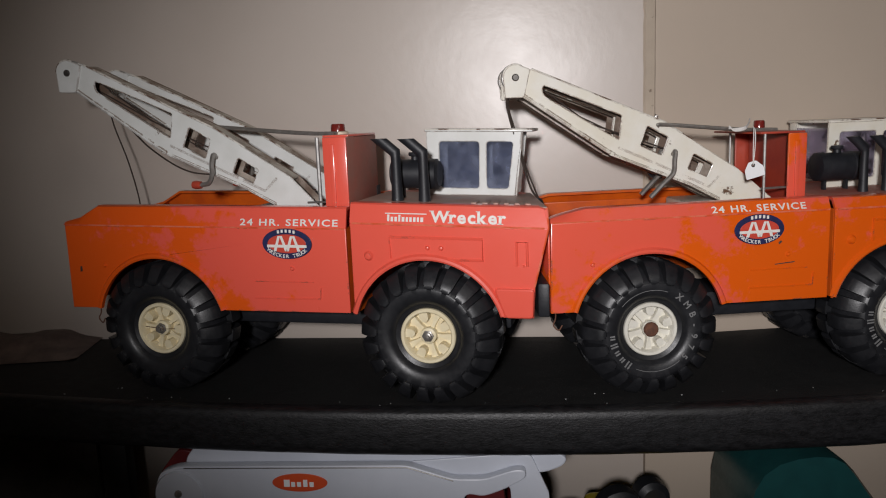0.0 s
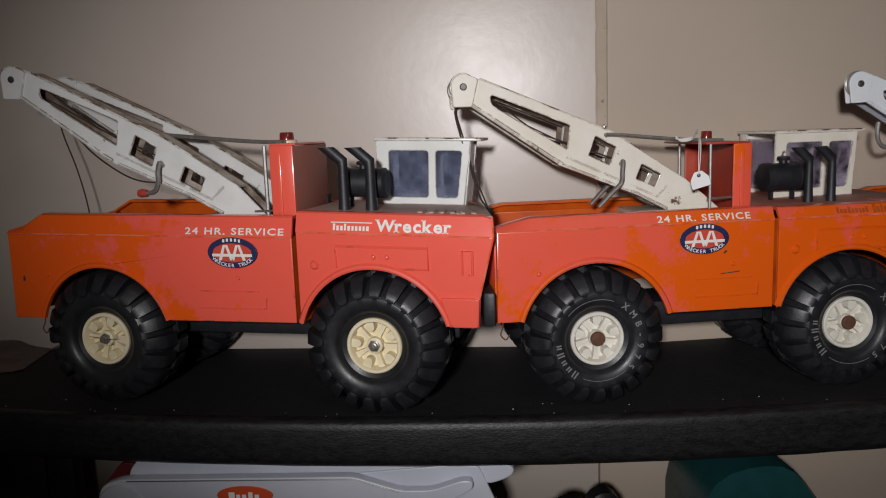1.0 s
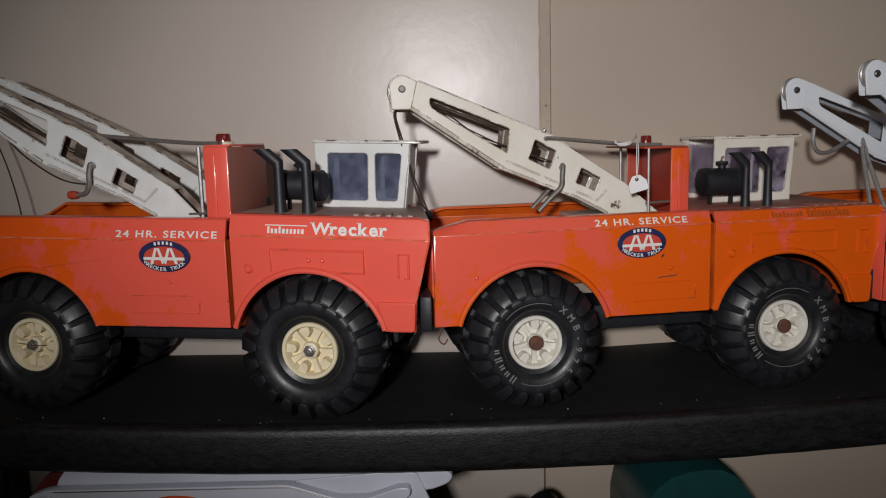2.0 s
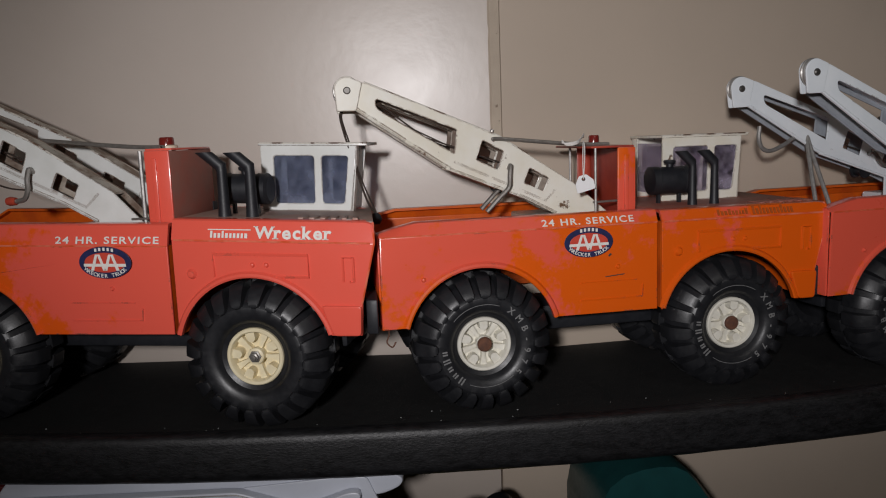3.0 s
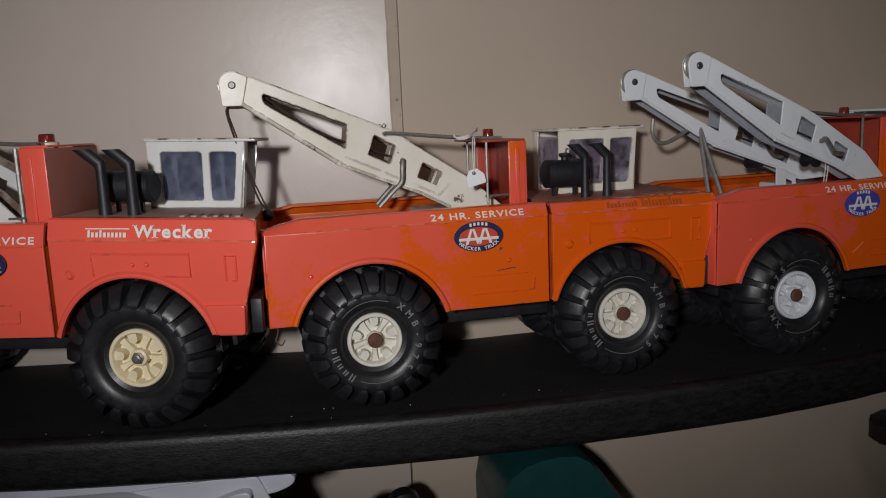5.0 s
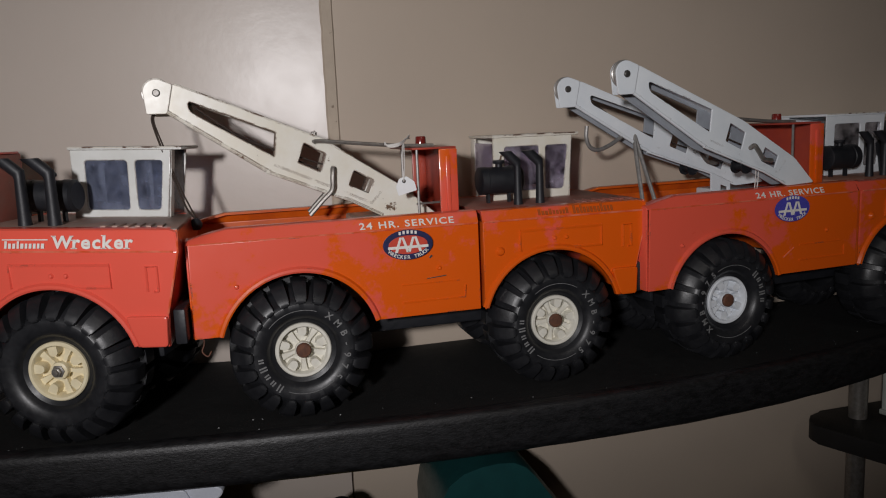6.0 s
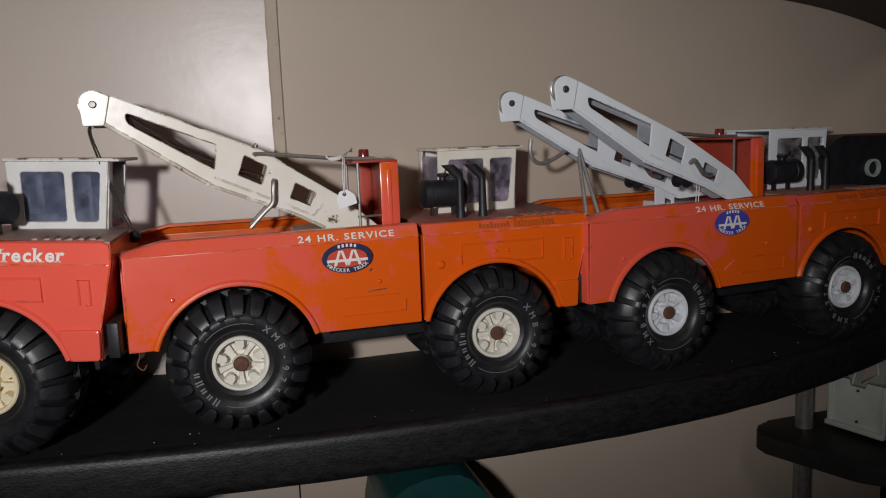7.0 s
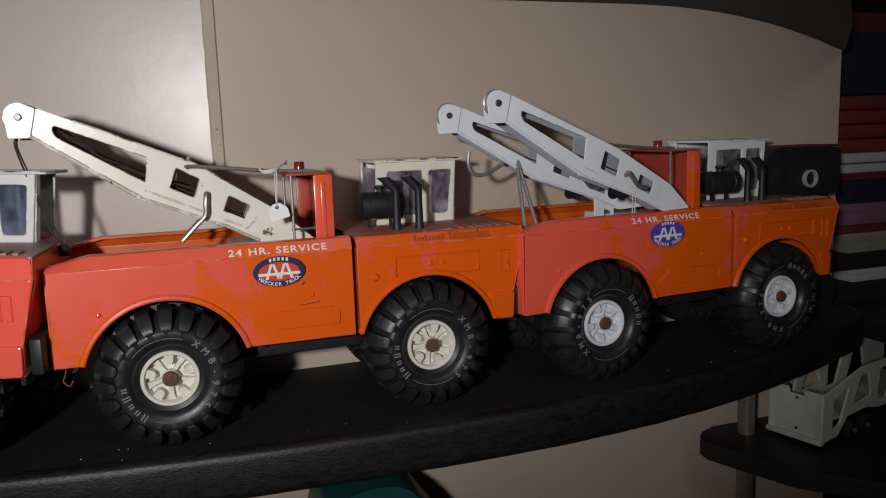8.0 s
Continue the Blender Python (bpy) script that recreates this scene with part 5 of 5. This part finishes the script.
part("base", boxed(-0.06, 0.075, 0.0, 0.085, -0.0, 0.02, bevel=0.003), BLACK, tub)

post = tagged(part("shelf_post", boxed(-0.512, -0.486, 0.19, 0.215, 0.0, S - 0.0205, bevel=0.002), DARKWOOD, None), "black upright post carrying the shelf", "post")

CLOTH = material("grey_brown_cloth", (0.22, 0.20, 0.185), (0.13, 0.12, 0.115), 0.9, 0, 25, 0.6, 200)
cl = bmesh.new()
for i in range(25):
    for j in range(18):
        x, z = -0.95 + 0.42 * i / 24, 0.60 + 0.52 * j / 17
        cl.verts.new((x, 0.235 + 0.02 * noise.noise((x * 9, z * 5, 0)) + 0.008 * noise.noise((x * 30, z * 14, 2)), z))
cl.verts.ensure_lookup_table()
for i in range(24):
    for j in range(17):
        cl.faces.new([cl.verts[i * 18 + j], cl.verts[(i + 1) * 18 + j], cl.verts[(i + 1) * 18 + j + 1], cl.verts[i * 18 + j + 1]])
bmesh.ops.solidify(cl, geom=cl.faces[:], thickness=0.004)
tagged(part("hanging_cloth", cl, CLOTH, None, "", 80), "dark grey crumpled cloth hanging below the shelf", "cloth")
PINK = material("dusty_pink_film", (0.46, 0.34, 0.30), (0.26, 0.19, 0.17), 0.32, 0, 40, 0.5, 60)
gb = bmesh.new()
for i in range(31):
    for j in range(15):
        x, y = -0.80 + 0.27 * i / 30, 0.20 + 0.13 * j / 14
        edge = min(i, 30 - i, 6) / 6 * min(j, 14 - j, 4) / 4
        gb.verts.new((x, y, S + 0.001 + edge * (0.009 + 0.011 * noise.noise((x * 14, y * 20, 1)) + 0.006 * noise.noise((x * 45, y * 45, 3)))))
gb.verts.ensure_lookup_table()
for i in range(30):
    for j in range(14):
        gb.faces.new([gb.verts[i * 15 + j], gb.verts[(i + 1) * 15 + j], gb.verts[(i + 1) * 15 + j + 1], gb.verts[i * 15 + j + 1]])
bmesh.ops.solidify(gb, geom=gb.faces[:], thickness=0.001)
tagged(part("plastic_bag", gb, PINK, None, "", 80), "crumpled pinkish plastic bag at the shelf's end", "bag")
slab("end_ledge", [(-1.2, 0.10), (-0.652, 0.10), (-0.655, 0.26), (-0.66, 0.30), (-1.2, 0.41)], S - 0.03, S, DARKWOOD, "dark ledge beyond the shelf's rounded end", "shelf", 0.003)

# ---- beyond the shelf's end ----
cz = S - 0.145
slab("side_shelf", rounded([(0.596, 0.132), (0.640, 0.020), (0.72, -0.06), (1.10, -0.06), (1.10, 0.160), (0.625, 0.160)], 0.012), cz - 0.022, cz, DARKWOOD, "black side shelf with a rounded corner", "shelf", 0.004)
for za, zb, lab2 in ((0.0, cz - 0.0225, "grey metal post under the side shelf"), (cz, S - 0.0205, "grey metal post between the shelves")):
    tagged(part("metal_post", lathe(bmesh.new(), [(0.0105, za), (0.0105, zb)], "z", (0.664, 0.128, 0), 24), STEEL, None), lab2, "post")
CARR = material("pale_grey_enamel", (0.52, 0.54, 0.50), (0.44, 0.46, 0.42), 0.45, 0, 40, 0.05, 300, (0.08, 0.07, 0.06), 0.71, 70)
car = thing("toy_car_carrier", pose(0.706, 0.050, cz, 0, 0, 14), "pale grey toy car-carrier trailer with triangular cut-outs", "toy trailer")
ACROSS = Matrix.Rotation(radians(90), 4, "Z")
endp = plate(rounded([(0.0, 0.008), (0.0, 0.067), (0.022, 0.067), (0.024, 0.060), (0.042, 0.060), (0.044, 0.067), (0.066, 0.067), (0.066, 0.008)], 0.001, 2), (), 0.0, 0.003, 0.0006)
endp.transform(ACROSS)
part("end_panel", endp, CARR, car)
part("end_ledge", boxed(-0.007, 0.002, -0.002, 0.069, 0.006, 0.012, bevel=0.001), CARR, car)
for y in (0.0005, 0.0655):
    part("corner_post", boxed(-0.004, 0.001, y - 0.0025, y + 0.0025, 0.008, 0.068, bevel=0.001), CARR, car)
for zz in (0.018, 0.056):
    part("rivet", lathe(bmesh.new(), [(0.0001, -0.0030), (0.0018, -0.0026), (0.0020, -0.001)], "x", (0, 0.032, zz), 10), DARKSTEEL, car)
holes = (rounded([(0.018, 0.020), (0.020, 0.056), (0.052, 0.066), (0.034, 0.024)], 0.003, 2), rounded([(0.060, 0.042), (0.078, 0.076), (0.094, 0.078), (0.102, 0.046)], 0.003, 2),
         rounded([(0.116, 0.036), (0.122, 0.076), (0.154, 0.076), (0.138, 0.036)], 0.003, 2), rounded([(0.164, 0.036), (0.180, 0.076), (0.20, 0.076), (0.21, 0.036)], 0.003, 2))
sheet = rounded([(0.0, 0.008), (0.0, 0.066), (0.08, 0.086), (0.26, 0.086), (0.26, 0.026), (0.12, 0.026), (0.09, 0.032), (0.05, 0.030), (0.03, 0.010)], 0.002, 2)
part("side_panel", plate(sheet, holes, 0.0, 0.003, 0.0006), CARR, car)
part("far_side_panel", plate(sheet, holes, 0.066, 0.003, 0.0006), CARR, car)
part("deck", boxed(0.002, 0.255, 0.002, 0.064, 0.030, 0.033), CARR, car)
for k in range(4):
    x, y = 0.055 + 0.029 * (k % 2), (-0.002, 0.064)[k // 2]
    part("wheel", lathe(bmesh.new(), [(0.0001, -0.006), (0.011, -0.006), (0.0133, -0.004), (0.0133, 0.005), (0.0001, 0.005)], "y", (x, y, 0.0133), 20), RUBBER, car)
    part("axle_cap", lathe(bmesh.new(), [(0.0001, -0.0085), (0.003, -0.008), (0.003, -0.006)], "y", (x, y, 0.0133), 12), STEEL, car)

DKRED = material("dark_red_card", (0.16, 0.020, 0.018), (0.12, 0.016, 0.016), 0.55, 0, 30, 0.05, 100)
MAROON = material("maroon_card", (0.10, 0.016, 0.018), (0.07, 0.012, 0.014), 0.6, 0, 30)
PALE = material("pale_grey_card", (0.40, 0.43, 0.43), (0.33, 0.36, 0.37), 0.6, 0, 30)
PURPLE = material("mauve_card", (0.20, 0.10, 0.15), (0.15, 0.075, 0.11), 0.6, 0, 20)
OLIVE = material("olive_grey_card", (0.22, 0.22, 0.17), (0.17, 0.17, 0.13), 0.6, 0, 20)
NAVY = material("dark_blue_card", (0.012, 0.016, 0.035), (0.01, 0.012, 0.025), 0.5, 0, 20)
slab("recess_shelf", [(0.835, -0.02), (1.25, -0.02), (1.25, 0.62), (0.835, 0.62)], S - 0.04, S - 0.02, DARKWOOD, "dark shelf in the recess", "shelf", 0.003)
z = S - 0.02
for nm, hh, mat, lab2, x0 in (("storage_box", 0.030, DARKWOOD, "flat black box in a stack", 0.872), ("toy_box", 0.018, PALE, "thin pale grey box in a stack", 0.905), ("storage_box", 0.024, DARKWOOD, "flat black box in a stack", 0.868),
                              ("toy_box", 0.028, OLIVE, "flat olive-grey box in a stack", 0.895), ("storage_box", 0.012, MAROON, "thin maroon box in a stack", 0.872), ("toy_box", 0.030, PURPLE, "mauve printed box in a stack", 0.874),
                              ("storage_box", 0.032, NAVY, "dark blue box in a stack", 0.890), ("toy_box", 0.010, MAROON, "thin maroon box in a stack", 0.878)):
    ob = thing(nm, pose(x0, 0.20, z), lab2, "box", "boxes stacked in the recess")
    part("box_body", boxed(0, 0.26, 0, 0.30, 0, hh - 0.001, bevel=0.002), mat, ob)
    part("box_lid", boxed(-0.001, 0.261, -0.001, 0.301, hh * 0.55, hh, bevel=0.0015), mat, ob)
    z += hh
pal = thing("white_tray", pose(0.866, 0.198, z), "pale grey-white stacked tray in the recess", "tray")
part("tray_body", boxed(0, 0.28, 0, 0.30, 0, 0.013, bevel=0.004), PALE, pal)
part("tray_lip", boxed(-0.002, 0.282, -0.002, 0.302, 0.014, 0.028, bevel=0.004), PALE, pal)
red = thing("red_case", pose(0.866, 0.196, z + 0.028), "dark red ribbed toy case on the stack", "case")
for k in range(4):
    part("case_panel", boxed(0.002 * (k == 3), 0.28, 0.0, 0.30, 0.0195 * k, 0.0195 * k + 0.019, bevel=0.005), DKRED, red)
part("latch", boxed(-0.012, 0.0, 0.02, 0.04, 0.048, 0.054, bevel=0.001), BLACK, red)
blu = thing("blue_case", pose(0.87, 0.21, z + 0.1065), "near-black blue case on top of the stack", "case")
part("case_body", boxed(0, 0.26, 0, 0.28, 0, 0.11, bevel=0.006), NAVY, blu)
part("case_lid", boxed(-0.001, 0.261, -0.001, 0.281, 0.08, 0.111, bevel=0.006), MAROON, blu)

trl = thing("toy_trailer", pose(0.672, 0.098, S, 0, 0, 3), "black and dark red toy trailer standing beyond the wreckers", "toy trailer")
part("body", loft([[(x, y, zz) for x, zz in ((-0.020, 0.150), (-0.026, 0.185), (-0.006, 0.204), (0.006, 0.2085), (0.095, 0.2055), (0.10, 0.20), (0.10, 0.150))] for y in (0.0, 0.055)]), BLACK, trl)
part("top_strip", boxed(0.012, 0.098, 0.002, 0.053, 0.2058, 0.2088, bevel=0.001), MAROON, trl)
for x in (0.050,):
    part("ring", lathe(bmesh.new(), [(0.0080, -0.004), (0.0105, -0.004), (0.0105, 0.0), (0.0080, 0.0)], "y", (x, 0, 0.170), 24, True), PALE, trl, "pale plastic ring")
part("underframe", boxed(-0.010, 0.09, 0.005, 0.05, 0.05, 0.150, bevel=0.003), BLACK, trl)
for x in (0.005, 0.075):
    part("wheel", lathe(bmesh.new(), [(0.0001, 0.0), (0.026, 0.0), (0.029, 0.004), (0.029, 0.018), (0.0001, 0.018)], "y", (x, 0, 0.029), 28), RUBBER, trl)

# dust and crumbs along the shelf's front
rnd = random.Random(11)
flecks = bmesh.new()
for k in range(36):
    x = rnd.uniform(-0.5, 0.66)
    y = front_y(x) + rnd.uniform(0.002, 0.03)
    r = rnd.uniform(0.0002, 0.0005)
    bmesh.ops.create_icosphere(flecks, subdivisions=1, radius=r, matrix=Matrix.Translation((x, y, S + r * 0.4)) @ Matrix.Rotation(rnd.uniform(0, 6), 4, "Z") @ Matrix.Diagonal((rnd.uniform(0.6, 2.0), 1, 0.5, 1)))
tagged(part("dust", flecks, TAG, None), "pale dust specks scattered on the black shelf", "dust", "", "stuff")
